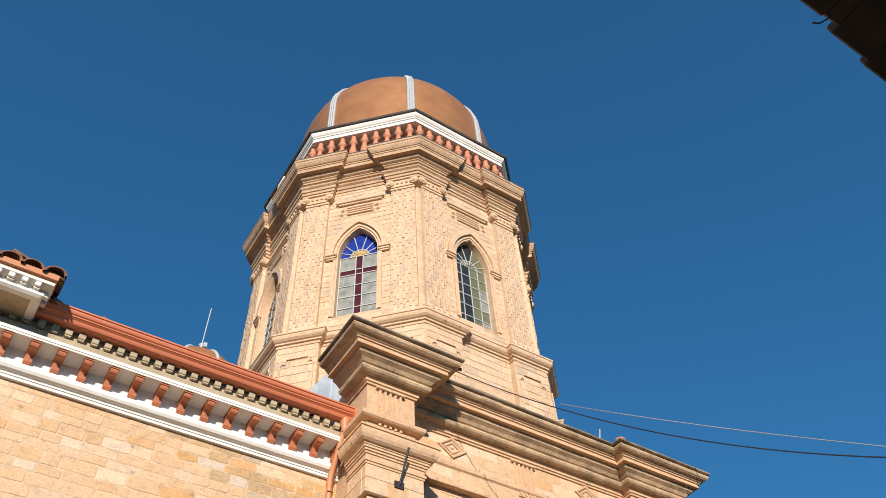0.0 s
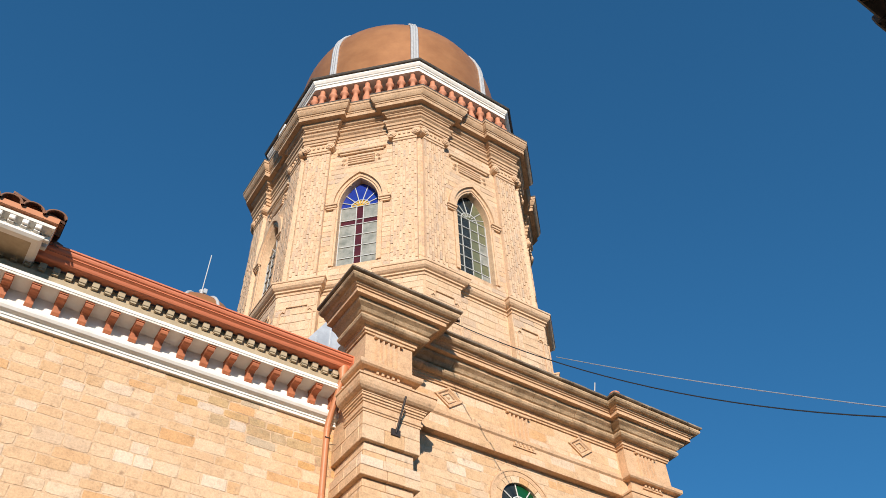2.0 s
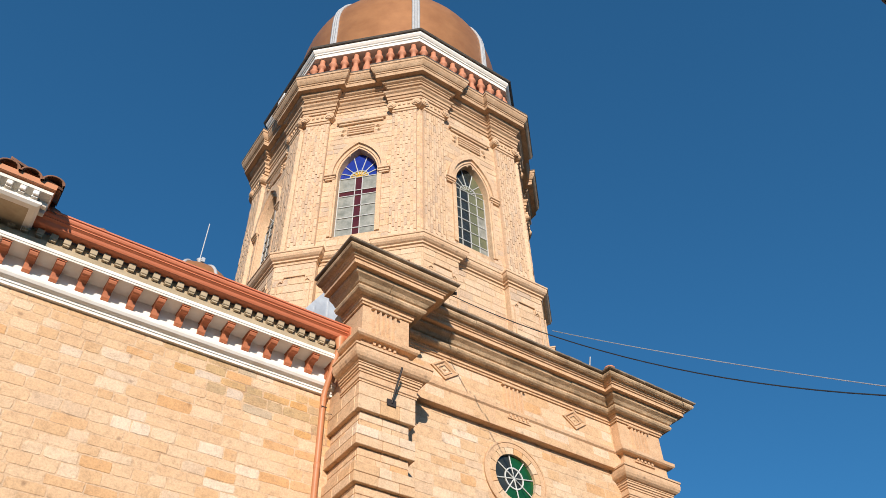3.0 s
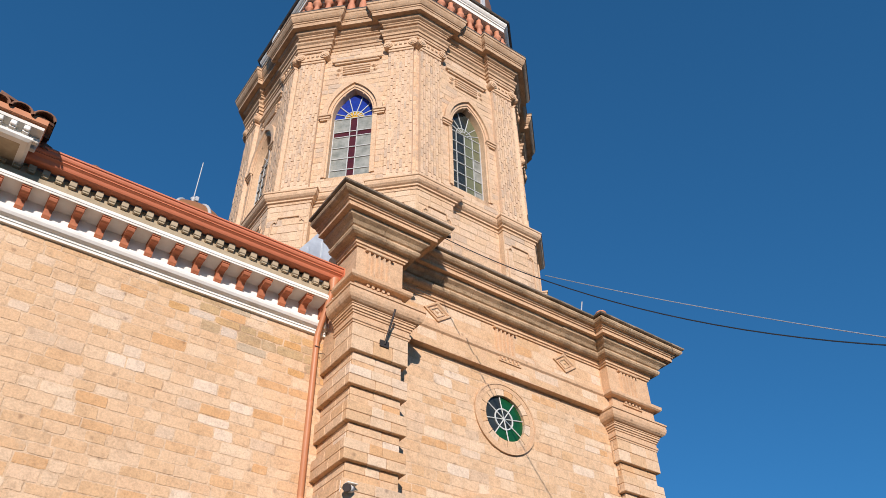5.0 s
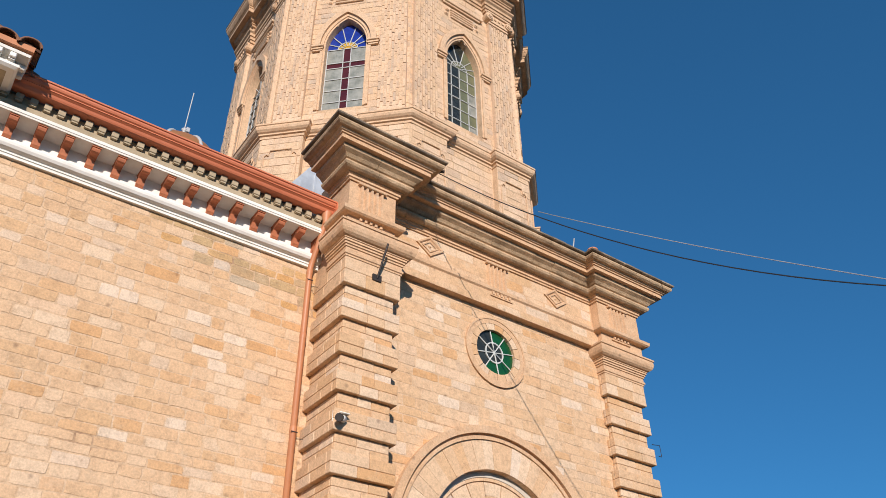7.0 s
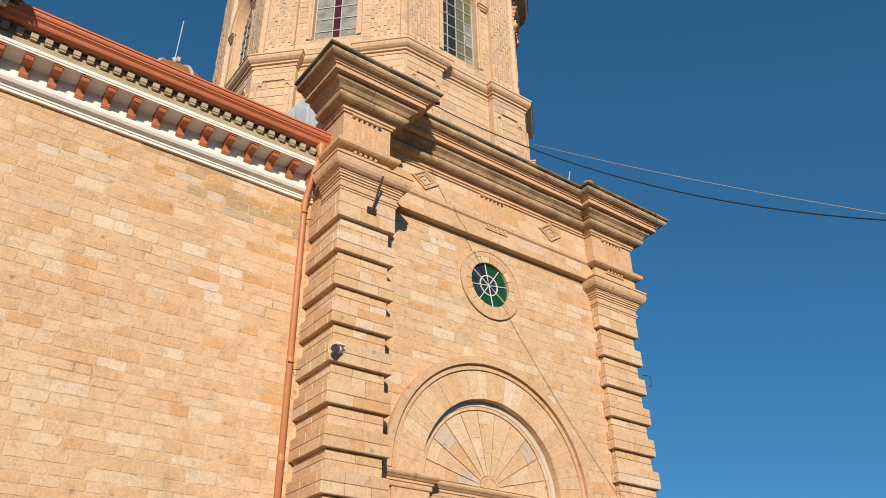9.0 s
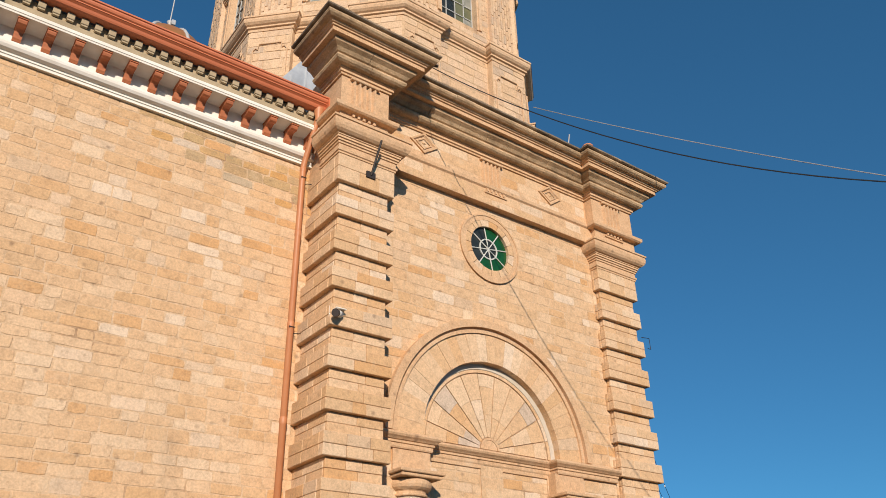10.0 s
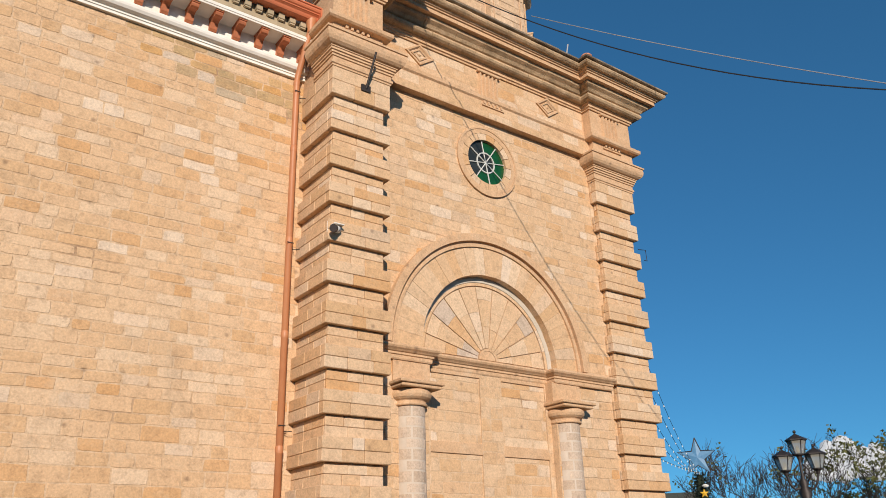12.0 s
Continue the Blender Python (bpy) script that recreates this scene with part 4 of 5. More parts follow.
def tower_face(i):
    m = Matrix.Rotation(radians(45 * i), 4, "Z")
    half = WALL_A * T8
    s = Soup()
    y = -WALL_A + 0.003
    n = 24
    vs, fs = [], []
    for k in range(n + 1):
        x = -WIN - 0.02 + (2 * WIN + 0.04) * k / n
        vs += [(x, y, 13.2), (x, y, SILL), (x, y, arch_z(x)), (x, y, 19.6)]
    for k in range(n):
        q = 4 * k
        fs += [(q, q + 4, q + 5, q + 1), (q + 2, q + 6, q + 7, q + 3)]
    s.add(vs, fs, m)
    for a, b in ((-half, -WIN - 0.02), (WIN + 0.02, half)):
        s.add([(a, y, 13.2), (b, y, 13.2), (b, y, 19.6), (a, y, 19.6)], [(0, 1, 2, 3)], m)
    part("wall_backing", s.mesh(), M_MORTAR, tower)
    s = Soup()
    for a, b, za, zb in courses(13.8, 19.42, 0.19, -half + 0.0, half, 0.22, 0.5, rng, lambda p, q: [(-arch_x((p + q) / 2) - 0.03, arch_x((p + q) / 2) + 0.03)] if q > SILL and p < APEX else []):
        bent_rect(s, a + 0.003, b - 0.003, za + 0.003, zb - 0.003, rng.uniform(0.002, 0.008), 0.005, m @ Matrix.Translation((0, -WALL_A, 0)), 0.010, rng)
    tagged(part("stonework", s.mesh(), M_PALE_ISLE, tower), kind="stuff")
    s = Soup()
    for x0, x1, off in ((-PED_A * T8 + 0.02, -0.71, -PED_A), (-0.69, 0.69, -PED_A + 0.16), (0.71, PED_A * T8 - 0.02, -PED_A)):
        for a, b, za, zb in courses(10.9, 13.58, 0.2, x0, x1, 0.25, 0.55, rng):
            bent_rect(s, a + 0.003, b - 0.003, za + 0.003, zb - 0.003, rng.uniform(0.003, 0.008), 0.004, m @ Matrix.Translation((0, off, 0)), 0.010, rng)
    tagged(part("stonework", s.mesh(), M_PALE_ISLE, tower), kind="stuff")
    # raised scroll-cornered panel outline on each pedestal
    for x0, x1 in ((-1.52, -0.78), (0.78, 1.52)):
        s = Soup()
        yy = -PED_A - 0.022
        pts = [(x0, 12.2), (x0, 13.02), (x0 + 0.06, 13.09), (x0 + 0.10, 13.05), (x0 + 0.13, 13.20), (x1 - 0.13, 13.20), (x1 - 0.10, 13.05), (x1 - 0.06, 13.09), (x1, 13.02), (x1, 12.2)]
        tube([m @ Vector((a, yy, b)) for a, b in pts], 0.017, 5, s)
        part("panel_bead", s.mesh(), M_TCARVED, tower)
    for k, (x0, x1) in enumerate(((-1.50, -0.86), (0.86, 1.50))):
        fluted_pilaster(x0, x1, m, "p%d%d" % (i, k))
    window(i, m)
    # panel with bars and scrolls over the window
    s = Soup()
    y = -WALL_A
    s.box(-0.66, 0.66, y - 0.10, y + 0.1, 18.72, 18.80, m, 0.015)
    s.box(-0.60, 0.60, y - 0.06, y + 0.1, 18.66, 18.72, m, 0.01)
    for k in range(4):
        s.box(-0.36, 0.36, y - 0.055, y + 0.05, 18.22 + 0.092 * k, 18.275 + 0.092 * k, m, 0.012)
    for e in (-0.46, 0.46):
        volute(s, e, y - 0.0, 18.48, 0.075, m)
        volute(s, e * 1.07, y - 0.0, 18.30, 0.06, m)
    part("panel", s.mesh(), M_TCARVED, tower)


for i in range(8):
    tower_face(i)
ped = ring_path(PED_A - 0.16, PED_A, 0.70)
core = [(x * 0.999, y * 0.999) for x, y in ped]
s = Soup()
sweep(s, core, [(0, 10.6), (0, 13.64)], True)
part("pedestal_core", s.mesh(), M_MORTAR, tower)
s = Soup()
sweep(s, ped, [(-0.3, 13.56), (0.02, 13.56), (0.03, 13.62), (0.07, 13.63), (0.07, 13.67), (0.11, 13.69), (0.15, 13.73), (0.165, 13.78), (0.165, 13.82), (0.185, 13.83), (0.185, 13.87), (0.02, 13.92), (-0.06, 13.95), (-0.08, 14.03), (-0.4, 14.05)], True)
part("pedestal_cornice", s.mesh(), M_TCARVED, tower)
ent8 = ring_path(PIL_A - 0.12, PIL_A + 0.02, 0.76)
s = Soup()
sweep(s, ent8, [(-0.3, 19.20), (0.02, 19.20), (0.02, 19.29), (0.05, 19.30), (0.05, 19.40), (0.08, 19.41), (0.08, 19.51), (0.13, 19.55), (0.14, 19.60), (0.01, 19.615), (0.01, 19.80), (0.06, 19.82), (0.07, 19.87), (0.10, 19.885), (0.10, 19.92), (-0.3, 19.92)], True)
part("entablature", s.mesh(), M_TWEATHER_SHADE, tower)
s = Soup()
sweep(s, ent8, [(-0.3, 19.921), (0.11, 19.925), (0.16, 19.95), (0.185, 19.99), (0.19, 20.03), (0.325, 20.035), (0.325, 20.17), (0.345, 20.175), (0.345, 20.22), (0.37, 20.23), (0.40, 20.27), (0.435, 20.34), (0.445, 20.41), (0.465, 20.42), (0.465, 20.50), (0.42, 20.53), (-0.5, 20.60)], True)
part("cornice", s.mesh(), M_TWEATHER_SHADE, tower)
s = Soup()
sweep(s, ent8, [(0.30, 20.535), (0.462, 20.502), (0.475, 20.52), (0.47, 20.55), (0.30, 20.575)], True)
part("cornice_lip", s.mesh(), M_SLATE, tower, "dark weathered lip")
oct_path = ring_path(4.0, 4.0, 0.5)
plainring = [oct_path[5 * k] for k in range(8)]
s = Soup()
sweep(s, plainring, [(-0.75, 20.55), (-0.75, 22.2)], True)
# dark tile colour on the drum paints the shade between the balusters
part("attic_drum", s.mesh(), M_TILE, tower)
s = Soup()
sweep(s, plainring, [(-0.9, 22.15), (-0.42, 22.15), (-0.42, 22.17), (-0.16, 22.19), (-0.16, 22.34), (-0.13, 22.35), (-0.13, 22.40), (-0.10, 22.42), (-0.06, 22.48), (-0.05, 22.55), (-0.9, 22.60)], True)
part("parapet_band", s.mesh(), M_WHITE, tower, "white parapet band")
s = Soup()
sweep(s, plainring, [(-0.9, 22.56), (0.0, 22.56), (0.03, 22.60), (0.0, 22.66), (-0.9, 22.76)], True)
part("parapet_rim", s.mesh(), M_SLATE, tower, "dark weathered rim")
bal = lathe([(0.11, 20.90), (0.13, 20.95), (0.13, 21.05), (0.08, 21.09), (0.10, 21.20), (0.125, 21.34), (0.11, 21.48), (0.075, 21.62), (0.075, 21.74), (0.125, 21.78), (0.135, 21.84), (0.12, 21.90), (0.09, 21.95), (0.08, 22.05), (0.08, 22.17)], 10).mesh(True)
for i in range(8):
    for k in range(9):
        p = Matrix.Rotation(radians(45 * i), 3, "Z") @ Vector(((k - 4) * 0.345, -3.72, 0))
        part("baluster", bal, M_BALUSTER, tower, place=Matrix.Translation(p))
s = Soup()
sweep(s, plainring, [(-0.6, 20.58), (-0.10, 20.58), (-0.10, 20.86), (-0.14, 20.90), (-0.6, 20.92)], True)
part("plinth", s.mesh(), M_WHITE, tower)
DC, DR = 25.30, 3.50
prof = [(DR * 0.985, 22.6), (DR, 23.6), (DR, DC)] + [(DR * math.cos(radians(a)), DC + DR * math.sin(radians(a))) for a in range(6, 91, 6)]
dome = part("dome", lathe([(max(r, 0.01), z) for r, z in prof], 64).mesh(True), M_DOME, tower, "copper-brown sheet dome with pale ribs")
for i in range(8):
    a = radians(22.5 + 45 * i)
    s = Soup()
    for off in (-0.085, 0.0, 0.085):
        pts = []
        for r, z in prof[:-1]:
            pts.append((r * math.cos(a) - off * math.sin(a) + 0.015 * math.cos(a), r * math.sin(a) + off * math.cos(a) + 0.015 * math.sin(a), z + 0.01))
        tube(pts, 0.05, 6, s)
    part("rib", s.mesh(True), M_LEAD, dome, "pale lead rib")
part("finial", lathe([(0.25, 28.72), (0.24, 28.86), (0.10, 28.92), (0.07, 29.15), (0.14, 29.28), (0.07, 29.42), (0.02, 29.55), (0.01, 29.9)], 12).mesh(True), M_LEAD, tower)

flood = thing("floodlight", "pale floodlight on the tower cornice", "floodlight", pose(TX - 4.3, TY - 0.75, 20.62, 0, 0, -90))
s = Soup()
s.box(-0.20, 0.20, -0.05, 0.05, 0.0, 0.24, c=0.015)
part("housing", s.mesh(), M_WHITE, flood)
s = Soup()
s.box(-0.25, -0.22, -0.03, 0.03, -0.06, 0.16).box(0.22, 0.25, -0.03, 0.03, -0.06, 0.16).box(-0.25, 0.25, -0.03, 0.03, -0.08, -0.055)
part("yoke", s.mesh(), M_IRON, flood)

# ---- lesser dome far behind ----
lesser = thing("lesser_dome", "small brown dome with pale ribs and lightning rod", "dome", pose(5.20, 23.4, 0))
LC, LR = 20.70, 1.72
prof = [(LR, 0), (LR, LC)] + [(LR * math.cos(radians(a)), LC + LR * 0.98 * math.sin(radians(a))) for a in range(10, 90, 10)] + [(0.16, LC + LR * 0.98)]
part("shell", lathe(prof, 40).mesh(True), M_DOME, lesser)
for i in range(8):
    a = radians(45 * i + 12)
    part("rib", tube([(r * math.cos(a), r * math.sin(a), z) for r, z in prof[1:]], 0.07, 6).mesh(True), M_LEAD, lesser)
zt = LC + LR * 0.98
part("finial", lathe([(0.32, zt - 0.10), (0.26, zt + 0.08), (0.14, zt + 0.20), (0.08, zt + 0.35), (0.07, zt + 0.60), (0.12, zt + 0.68), (0.06, zt + 0.76), (0.02, zt + 0.8)], 12).mesh(True), M_LEAD, lesser)
part("rod", tube([(0, 0, zt + 0.75), (0.02, 0, zt + 2.72)], 0.022, 6).mesh(), M_LEAD, lesser)
s = Soup()
s.box(0.05, 0.20, -0.08, 0.08, zt + 0.60, zt + 0.84, c=0.02)
part("beacon", s.mesh(), M_ZINC, lesser)

# zinc cheek between nave roof and cornice
cheek = thing("zinc_flashing", "pale zinc flashing sheet behind the corner cornice", "flashing")
s = Soup()
s.add([(4.15, 10.2, 10.1), (4.95, 10.2, 10.1), (4.95, 10.2, 11.45), (4.60, 10.2, 11.35), (4.30, 10.2, 10.85), (4.15, 10.8, 10.1), (4.95, 10.8, 10.1), (4.95, 10.8, 11.45), (4.60, 10.8, 11.35), (4.30, 10.8, 10.85)],
      [(0, 1, 2, 3, 4), (9, 8, 7, 6, 5), (4, 3, 8, 9), (3, 2, 7, 8), (0, 4, 9, 5)])
part("sheet", s.mesh(), M_ZINC, cheek)
for x in (4.45, 4.72):
    s = Soup()
    s.box(x - 0.012, x + 0.012, 10.175, 10.21, 10.1, 10.95 + (x - 4.45))
    part("seam", s.mesh(), M_ZINC, cheek)

# ---- small things on the facade ----
cctv = thing("security_camera", "dark bullet security camera with white bracket on the pilaster", "security camera", pose(4.80, 8.85, 5.98))
s = Soup()
s.box(-0.06, 0.06, 0.02, 0.05, -0.06, 0.12, c=0.01)
part("bracket_plate", s.mesh(), M_WHITE, cctv)
part("body", tube([(0.08, -0.03, -0.01), (-0.03, -0.12, -0.045)], 0.05, 12).mesh(True), M_WHITE, cctv)
part("lens", tube([(-0.022, -0.11, -0.042), (-0.06, -0.145, -0.055)], 0.056, 12).mesh(), M_IRON, cctv)
s = Soup()
s.box(-0.02, 0.14, -0.10, 0.04, 0.045, 0.06, c=0.004)
part("sunshield", s.mesh(), M_WHITE, cctv)
arm = thing("iron_bracket", "dark iron bracket arm bolted to the pilaster", "bracket", pose(5.31, 8.845, 8.42))
s = Soup()
s.box(-0.08, 0.08, -0.02, 0.02, -0.05, 0.06)
part("plate", s.mesh(), M_IRON, arm)
part("rod", tube([(0, -0.02, 0), (0.02, -0.27, 0.52)], 0.018, 8).mesh(), M_IRON, arm)
ant = thing("wall_antenna", "small dark wire bracket on the end pilaster", "bracket", pose(11.86, 9.27, 7.25))
part("loop", tube([(0, 0, 0.10), (0.22, 0.0, 0.13), (0.225, 0, -0.10), (0.14, 0, -0.10)], 0.008, 5).mesh(), M_IRON, ant)
knob = thing("terracotta_finial", "small terracotta knob on the cornice", "finial", pose(10.42, 8.80, 10.885))
part("knob_body", lathe([(0.10, 0), (0.12, 0.05), (0.07, 0.09), (0.12, 0.15), (0.10, 0.19), (0.0, 0.21)], 10).mesh(), M_BALUSTER, knob)
tuft = thing("roof_rod", "thin pale rod standing on the cornice", "rod", pose(10.2, 9.2, 10.93))
part("rod_body", tube([(0, 0, 0), (0.14, -0.02, 0.62)], 0.015, 6).mesh(), M_WIRE, tuft)


def sagging(a, b, sag, n=24):
    a, b = Vector(a), Vector(b)
    return [a.lerp(b, k / n) - Vector((0, 0, sag * 4 * (k / n) * (1 - k / n))) for k in range(n + 1)]


cable = thing("overhead_cable", "black overhead cable from the cornice across the square", "cable")
part("line", tube(sagging((6.22, 8.45, 10.78), (9.1, 1.6, 5.85), 0.72), 0.0085, 6).mesh(), M_CABLE, cable)
part("hook", tube([(6.1, 8.52, 10.82), (6.22, 8.43, 10.80), (6.3, 8.36, 10.78)], 0.03, 6).mesh(), M_IRON, cable)
wire = thing("overhead_wire", "thin pale overhead wire beside the cable", "cable")
part("line", tube(sagging((11.2, 11.0, 13.85), (12.6, 2.2, 7.12), 0.16), 0.009, 6).mesh(), M_WIRE, wire)

# ---- dark eave over the camera's side of the street ----
near = thing("near_eave", "dark shadowed eave of old tiles seen from below", "eave", kind="structure")
s = Soup()
s.box(-7, 9, -3.0, 0.12, 4.02, 4.16)
part("board", s.mesh(), M_SLATE, near)
s = Soup()
s.box(-7, 9, -3.2, -2.8, 0, 4.05)
part("wall", s.mesh(), M_DENTIL, near)
for x0, x1, y in ((-3, 1.2, 0.16), (1.2, 1.72, 0.172), (1.72, 1.79, 0.165), (1.79, 1.985, 0.194), (1.985, 2.35, 0.212), (2.35, 2.8, 0.20), (2.8, 4.5, 0.22)):
    s = Soup()
    s.box(x0, x1, -0.25, y, 4.0, 4.05, c=0.006)
    part("slat", s.mesh(), M_SLATE, near)
part("twig", tube([(1.74, 0.16, 4.0), (1.72, 0.19, 3.99), (1.695, 0.20, 3.985)], 0.003, 4).mesh(), M_SLATE, near)

# ---- street lamp ----
lamp = thing("street_lamp", "black cast iron street lamp with three glass lanterns", "street lamp", pose(20.85, 11.88, 0, 0, 0, -60))


def lantern(x, y, z, k):
    """One hexagonal lantern with its hood, panes and bulb."""
    q = part("lantern", lathe([(0.0, 0.60), (0.03, 0.59), (0.045, 0.55), (0.02, 0.52), (0.03, 0.50), (0.08, 0.47), (0.27, 0.36), (0.27, 0.33), (0.22, 0.33)], 6, Matrix.Translation((x, y, z)) @ Matrix.Scale(1.06, 4)).mesh(), M_IRON, lamp)
    for i in range(6):
        a, b = math.pi / 3 * i, math.pi / 3 * (i + 1)
        s = Soup()
        s.add([(x + 0.14 * math.cos(a), y + 0.14 * math.sin(a), z), (x + 0.14 * math.cos(b), y + 0.14 * math.sin(b), z), (x + 0.243 * math.cos(b), y + 0.243 * math.sin(b), z + 0.35), (x + 0.243 * math.cos(a), y + 0.243 * math.sin(a), z + 0.35)], [(0, 1, 2, 3)])
        part("pane", s.mesh(), M_LAMPGLASS, q)
        s = Soup()
        tube([(x + 0.14 * math.cos(a), y + 0.14 * math.sin(a), z), (x + 0.249 * math.cos(a), y + 0.249 * math.sin(a), z + 0.36)], 0.012, 4, s)
        part("rib", s.mesh(), M_IRON, q)
    s = Soup()
    lathe([(0.14, 0.0), (0.13, -0.03), (0.06, -0.07), (0.04, -0.14), (0.0, -0.15)], 8, Matrix.Translation((x, y, z)) @ Matrix.Scale(1.06, 4), s)
    part("socket", s.mesh(), M_IRON, q)
    part("bulb", lathe([(0.0, 0.22), (0.035, 0.19), (0.045, 0.12), (0.03, 0.02)], 8, Matrix.Translation((x, y, z)) @ Matrix.Scale(1.06, 4)).mesh(True), M_WHITE, q)


M_LAMPGLASS, gn, gl, gb = material("lantern_glass", 0.15)
gb.inputs["Base Color"].default_value = (0.75, 0.72, 0.62, 1)
gb.inputs["Transmission Weight"].default_value = 0.7
part("post", lathe([(0.22, 0), (0.20, 0.5), (0.12, 0.7), (0.10, 1.0), (0.09, 2.7), (0.16, 2.85), (0.10, 2.98), (0.17, 3.2), (0.09, 3.36), (0.13, 3.45), (0.045, 3.6), (0.035, 3.9), (0.035, 4.05), (0.03, 4.2)], 12).mesh(True), M_IRON, lamp)
lantern(0, 0, 4.22, 0)
for k, a in enumerate((0, 180, 90)):
    c, q = math.cos(radians(a)), math.sin(radians(a))
    lantern(0.40 * c, 0.40 * q, 3.82, k + 1) if k < 2 else None
    if k < 2:
        part("scroll_arm", tube([(0.05 * c, 0.05 * q, 3.35), (0.22 * c, 0.22 * q, 3.30), (0.33 * c, 0.33 * q, 3.44), (0.40 * c, 0.40 * q, 3.70)], 0.032, 7).mesh(True), M_IRON, lamp)
        part("scroll_arm", tube([(0.05 * c, 0.05 * q, 3.95), (0.18 * c, 0.18 * q, 3.80), (0.20 * c, 0.20 * q, 3.62), (0.10 * c, 0.10 * q, 3.5)], 0.024, 7).mesh(True), M_IRON, lamp)
        part("scroll_arm", tube([(0.33 * c, 0.33 * q, 3.46), (0.24 * c, 0.24 * q, 3.52), (0.20 * c, 0.20 * q, 3.44), (0.26 * c, 0.26 * q, 3.38)], 0.02, 7).mesh(True), M_IRON, lamp)
        part("scroll_arm", tube([(0.40 * c, 0.40 * q, 3.66), (0.30 * c, 0.30 * q, 3.72), (0.16 * c, 0.16 * q, 3.66), (0.06 * c, 0.06 * q, 3.74)], 0.018, 7).mesh(True), M_IRON, lamp)

# ---- decorated tree with a star, and its light strings ----
M_FIR = plain("dark_fir", (0.012, 0.022, 0.012), (0.025, 0.035, 0.018), 14, 0.9)
M_STAR = plain("blue_star_mesh", (0.06, 0.19, 0.36), (0.09, 0.25, 0.42), 12, 0.5)
M_GOLD = plain("gold_foil", (0.75, 0.45, 0.04), (0.65, 0.36, 0.03), 9, 0.4)
xmas = thing("festive_tree", "tall dark artificial fir with star ornaments", "tree", pose(24.28, 17.62, 0))
part("trunk", tube([(0, 0, 0), (0, 0, 4.3)], [0.12, 0.05], 8).mesh(), M_FIR, xmas)
s = Soup()
r = random.Random(3)
for k in range(2600):
    z = r.uniform(0.4, 4.5)
    q = 0.13 + (4.5 - z) * 0.20
    a = r.uniform(0, 6.283)
    rad = q * r.uniform(0.6, 1.08)
    p = Vector((rad * math.cos(a), rad * math.sin(a), z))
    d = Vector((math.cos(a) + r.uniform(-.4, .4), math.sin(a) + r.uniform(-.4, .4), r.uniform(-.5, .3))) * 0.09
    t = d.cross(Vector((r.uniform(-1, 1), r.uniform(-1, 1), 1))).normalized() * 0.03
    s.add([p - t, p + t, p + d], [(0, 1, 2)])
lathe([(0.1, 4.4), (1.0 * 0.8, 0.5)], 10, None, s)
tagged(part("needles", s.mesh(), M_FIR, xmas), kind="stuff")


def star_shape(size, depth, x, y, z, turn):
    s = Soup()
    m = pose(x, y, z, 0, 0, turn)
    ring = [((size if k % 2 == 0 else size * 0.40) * math.sin(math.pi * k / 5), (size if k % 2 == 0 else size * 0.40) * math.cos(math.pi * k / 5)) for k in range(10)]
    s.add([(a, 0, b) for a, b in ring] + [(0, -depth, 0), (0, depth, 0)], [(k, (k + 1) % 10, 10) for k in range(10)] + [((k + 1) % 10, k, 11) for k in range(10)], m)
    return s, [m @ Vector((a, -0.01, b)) for a, b in ring]


topper, ring = star_shape(0.68, 0.035, 0, 0, 5.0, -54)
star = part("star", topper.mesh(), M_STAR, xmas, "blue mesh star topper")
part("star_rim", tube(ring + ring[:1], 0.02, 5).mesh(), M_IRON, star)
for x, z in ((0.0, 3.75),):
    sm, _ = star_shape(0.16, 0.03, -0.28, -0.30, z, -54)
    part("star_ornament", sm.mesh(), M_GOLD, xmas)
part("bow_ornament", lathe([(0.0, 0.07), (0.10, 0.03), (0.12, 0), (0.08, -0.05), (0, -0.06)], 8, Matrix.Translation((-0.20, -0.32, 4.0))).mesh(), M_WHITE, xmas)
M_BULB = plain("white_bulb", (0.75, 0.75, 0.72), (0.7, 0.7, 0.68), 9, 0.3)
for k, (a, sag) in enumerate((((15.6, 12.6, 7.0), 0.55), ((15.6, 12.6, 6.1), 0.5), ((15.6, 12.6, 5.2), 0.4), ((15.6, 12.6, 4.6), 0.25), ((15.6, 12.6, 4.0), 0.05))):
    string = thing("light_string", "string of small white bulbs running to the festive tree", "string lights", group="light strings")
    pts = sagging(a, (24.25, 17.55, 4.45), sag, 28)
    part("cord", tube(pts, 0.007, 5).mesh(), M_CABLE, string)
    for p in pts[1::2]:
        part("bulb", lathe([(0, -0.05), (0.017, -0.035), (0.017, -0.012), (0.008, 0.01)], 6, Matrix.Translation(p)).mesh(), M_BULB, string)

# ---- bare trees of the square ----
M_BARK = plain("grey_bark", (0.055, 0.042, 0.034), (0.03, 0.024, 0.02), 10, 0.95)
M_LEAF = plain("sparse_leaf", (0.06, 0.075, 0.018), (0.12, 0.115, 0.03), 6, 0.8)


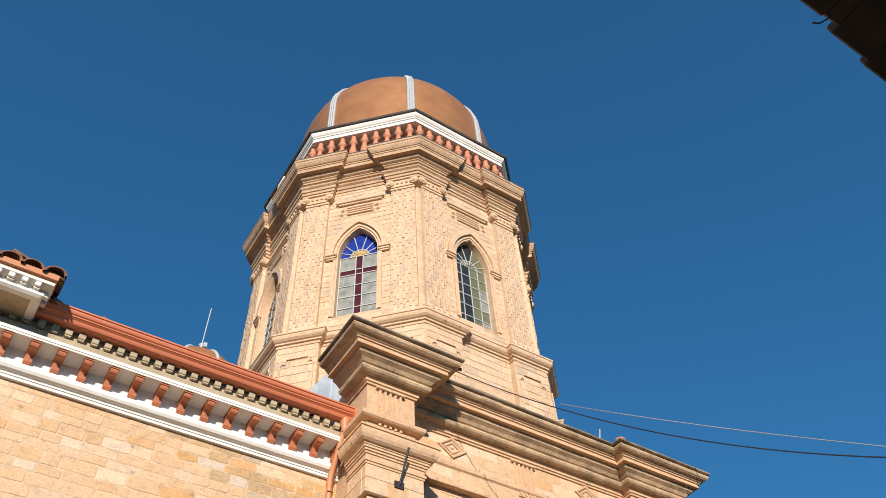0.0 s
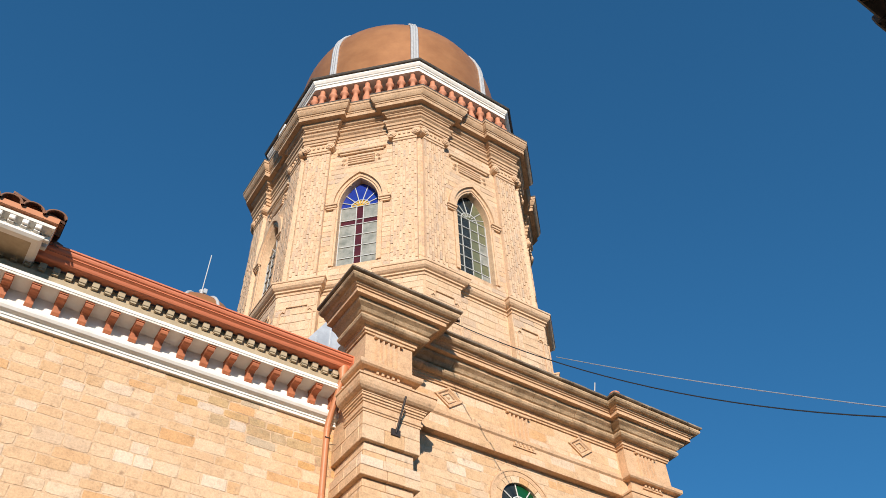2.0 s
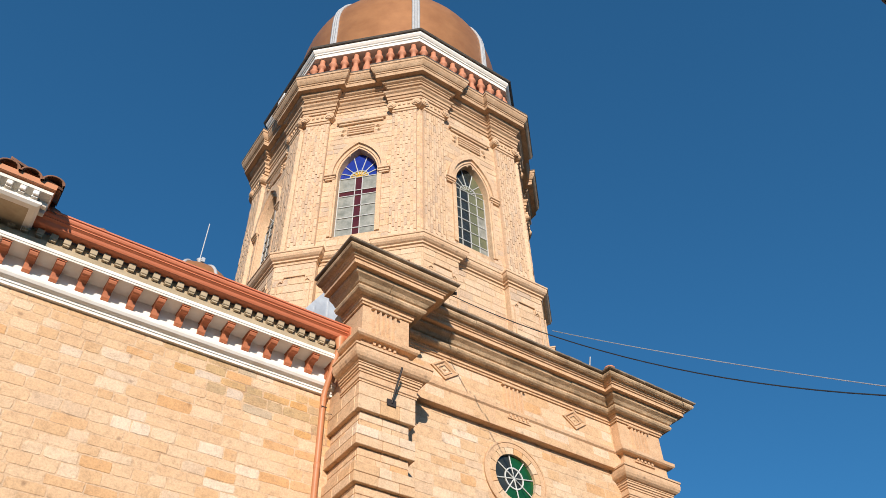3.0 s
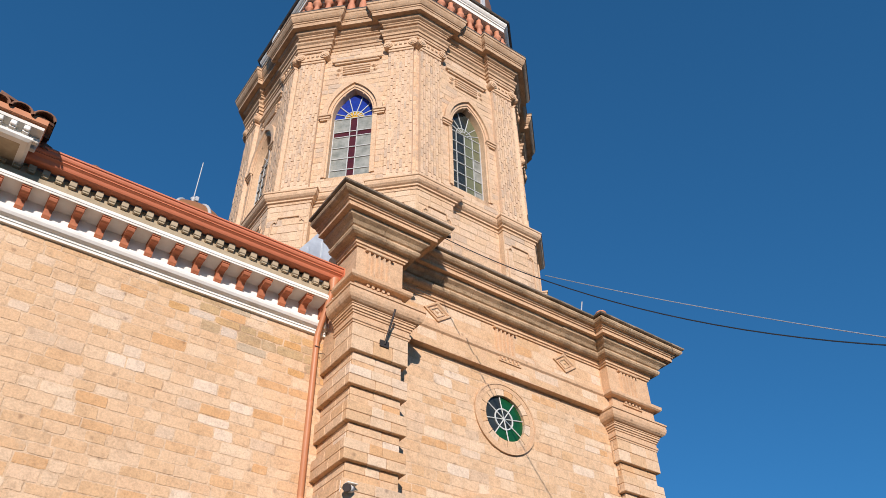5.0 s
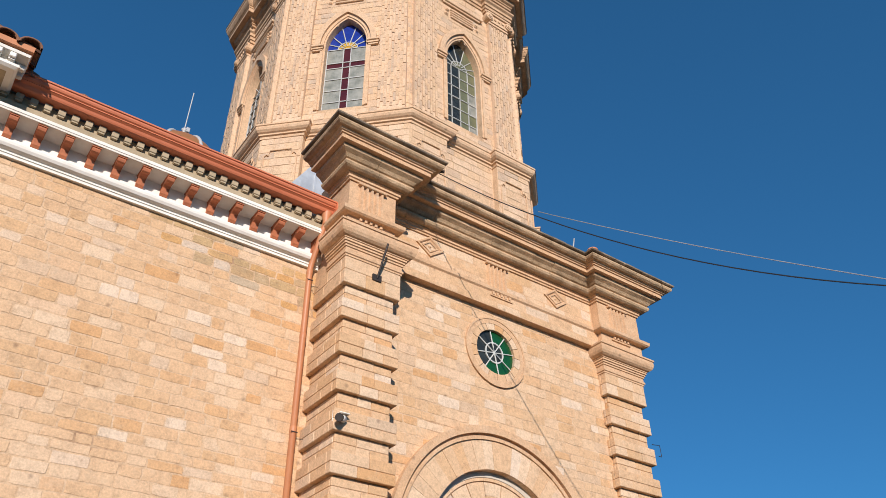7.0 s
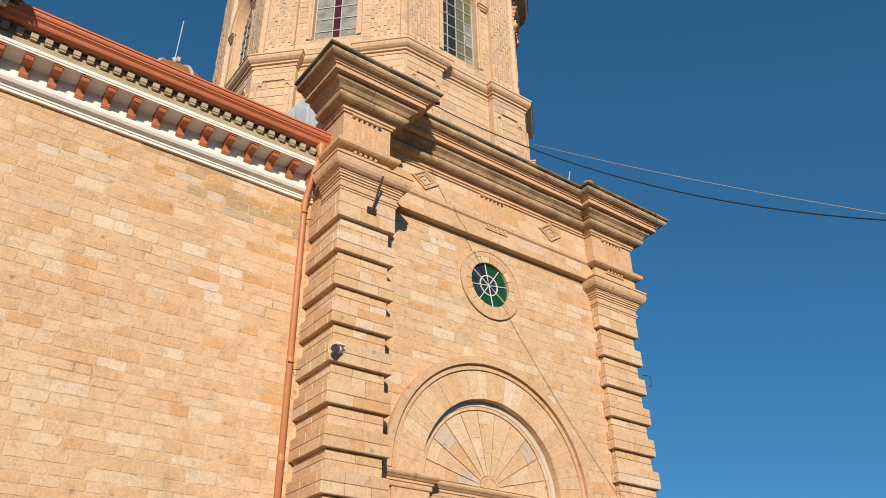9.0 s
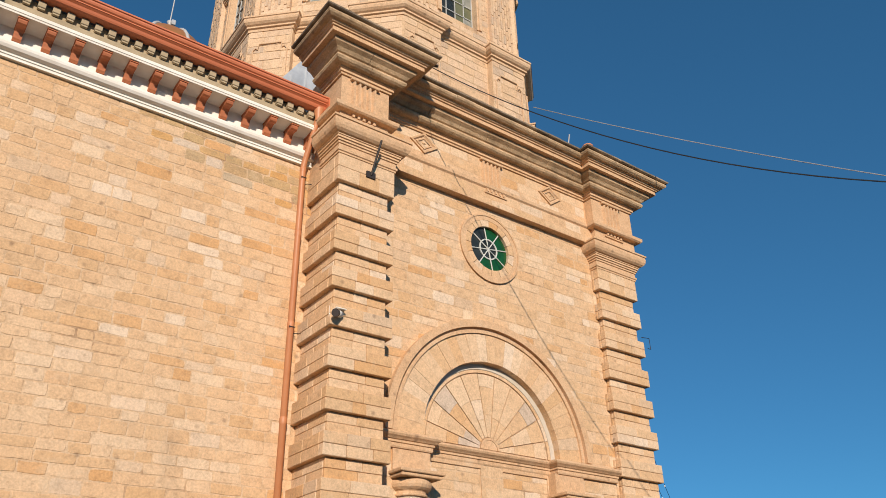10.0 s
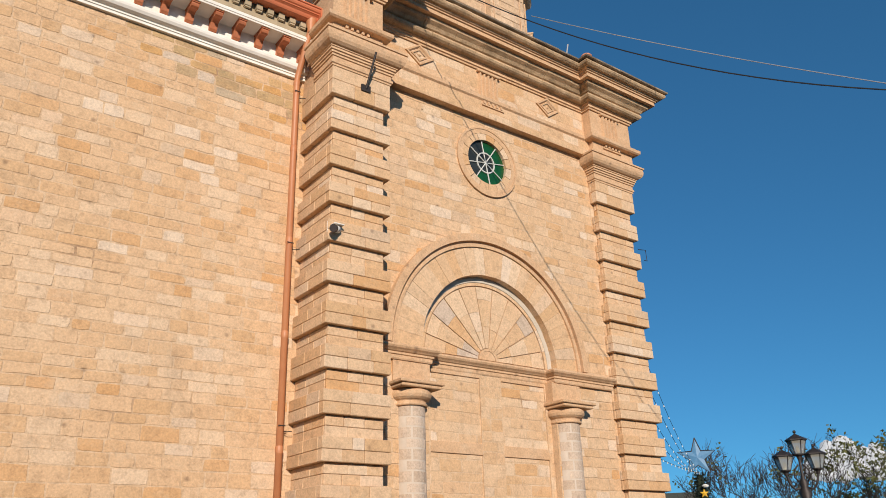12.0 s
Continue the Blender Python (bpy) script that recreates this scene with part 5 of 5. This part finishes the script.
def bare_tree(x, y, height, seed, leafy):
    r = random.Random(seed)
    t = thing("bare_tree", "nearly bare tree with thin twigs and few leaves", "tree", pose(x, y, 0), group="trees of the square")
    wood, leaves = Soup(), Soup()

    def limb(p, d, length, rad, depth):
        pts, rr = [p], [rad]
        for k in range(4):
            d = (d + Vector((r.uniform(-.22, .22), r.uniform(-.22, .22), r.uniform(-.08, .16)))).normalized()
            p = p + d * length / 4
            pts.append(p)
            rr.append(rad * (1 - 0.14 * (k + 1)))
        tube(pts, rr, 5 if depth < 3 else 3, wood)
        if depth >= 5:
            if r.random() < leafy:
                for _ in range(6):
                    c = p + Vector((r.uniform(-.2, .2), r.uniform(-.2, .2), r.uniform(-.15, .15)))
                    a, b = Vector((r.uniform(-1, 1), r.uniform(-1, 1), r.uniform(-1, 1))).normalized() * 0.09, Vector((r.uniform(-1, 1), r.uniform(-1, 1), r.uniform(-1, 1))).normalized() * 0.06
                    leaves.add([c - a, c + b, c + a, c - b], [(0, 1, 2, 3)])
            return
        for _ in range(3):
            q = r.randint(2, 4)
            nd = (d + Vector((r.uniform(-.9, .9), r.uniform(-.9, .9), r.uniform(-.15, .55)))).normalized()
            limb(pts[q], nd, length * r.uniform(0.62, 0.80), max(rr[q] * 0.64, 0.013), depth + 1)

    limb(Vector((0, 0, 0)), Vector((0, 0, 1)), height * 0.34, height * 0.022, 0)
    part("trunk", wood.mesh(), M_BARK, t)
    if leaves.v:
        part("foliage", leaves.mesh(), M_LEAF, t)


bare_tree(33.5, 20.6, 7.4, 11, 0.06)
bare_tree(35.0, 18.0, 7.3, 5, 0.75)
bare_tree(38.5, 19.0, 7.8, 8, 0.15)
bare_tree(36.5, 15.5, 7.3, 21, 0.7)
bare_tree(32.0, 22.6, 7.0, 33, 0.05)
bare_tree(34.5, 16.6, 7.0, 41, 0.3)
bare_tree(35.5, 21.6, 7.2, 51, 0.04)
bare_tree(31.6, 21.0, 6.3, 61, 0.04)
bare_tree(33.0, 18.9, 6.9, 71, 0.15)

far = thing("low_house", "low dark roofed house beyond the square", "house", pose(47.4, 36.9, 0, 0, 0, -52))
s = Soup()
s.box(-2.0, 2.0, -3, 3, 0, 5.0)
part("wall", s.mesh(), M_WHITE, far)
s = Soup()
s.add([(-2.3, -3.5, 4.9), (2.3, -3.5, 4.9), (2.3, 3.5, 4.9), (-2.3, 3.5, 4.9), (-2.3, 0, 6.1), (2.3, 0, 6.1)], [(0, 1, 5, 4), (2, 3, 4, 5), (0, 4, 3), (1, 2, 5), (3, 2, 1, 0)])
part("roof", s.mesh(), plain("mossy_tile", (0.06, 0.065, 0.045), (0.09, 0.085, 0.06), 3, 0.9), far)

# ---- one white cloud low in the distance ----
M_CLOUD, cn, cl, cb = material("cloud_white", 1.0)
cb.inputs["Base Color"].default_value = (0.30, 0.30, 0.30, 1)
# glow added to the cloud so that its puffs look evenly lit
cb.inputs["Emission Color"].default_value = (0.80, 0.85, 0.92, 1)
cb.inputs["Emission Strength"].default_value = 0.34
cb.inputs["Specular IOR Level"].default_value = 0.0
s = Soup()
r = random.Random(4)
ball = bmesh.new()
bmesh.ops.create_icosphere(ball, subdivisions=3, radius=1)
ball.verts.index_update()
bv, bf = [q.co.copy() for q in ball.verts], [[q.index for q in fc.verts] for fc in ball.faces]
ball.free()
along = Vector((0.46, -0.89, 0))
for k in range(150):
    u = r.uniform(-1, 1)
    c = Vector((802, 405, 88)) + along * (u * 48 + 10) + Vector((0, 0, r.uniform(-14, 1) + 24 * (1 - abs(u + 0.25)) * r.random()))
    q = r.uniform(3.5, 8.5)
    s.add([c + p * q * (1 + 0.22 * noise.noise(p * 2.3 + c)) for p in bv], bf)
tagged(part("cloud", s.mesh(True), M_CLOUD), "white cumulus cloud low behind the trees", "cloud", kind="structure")
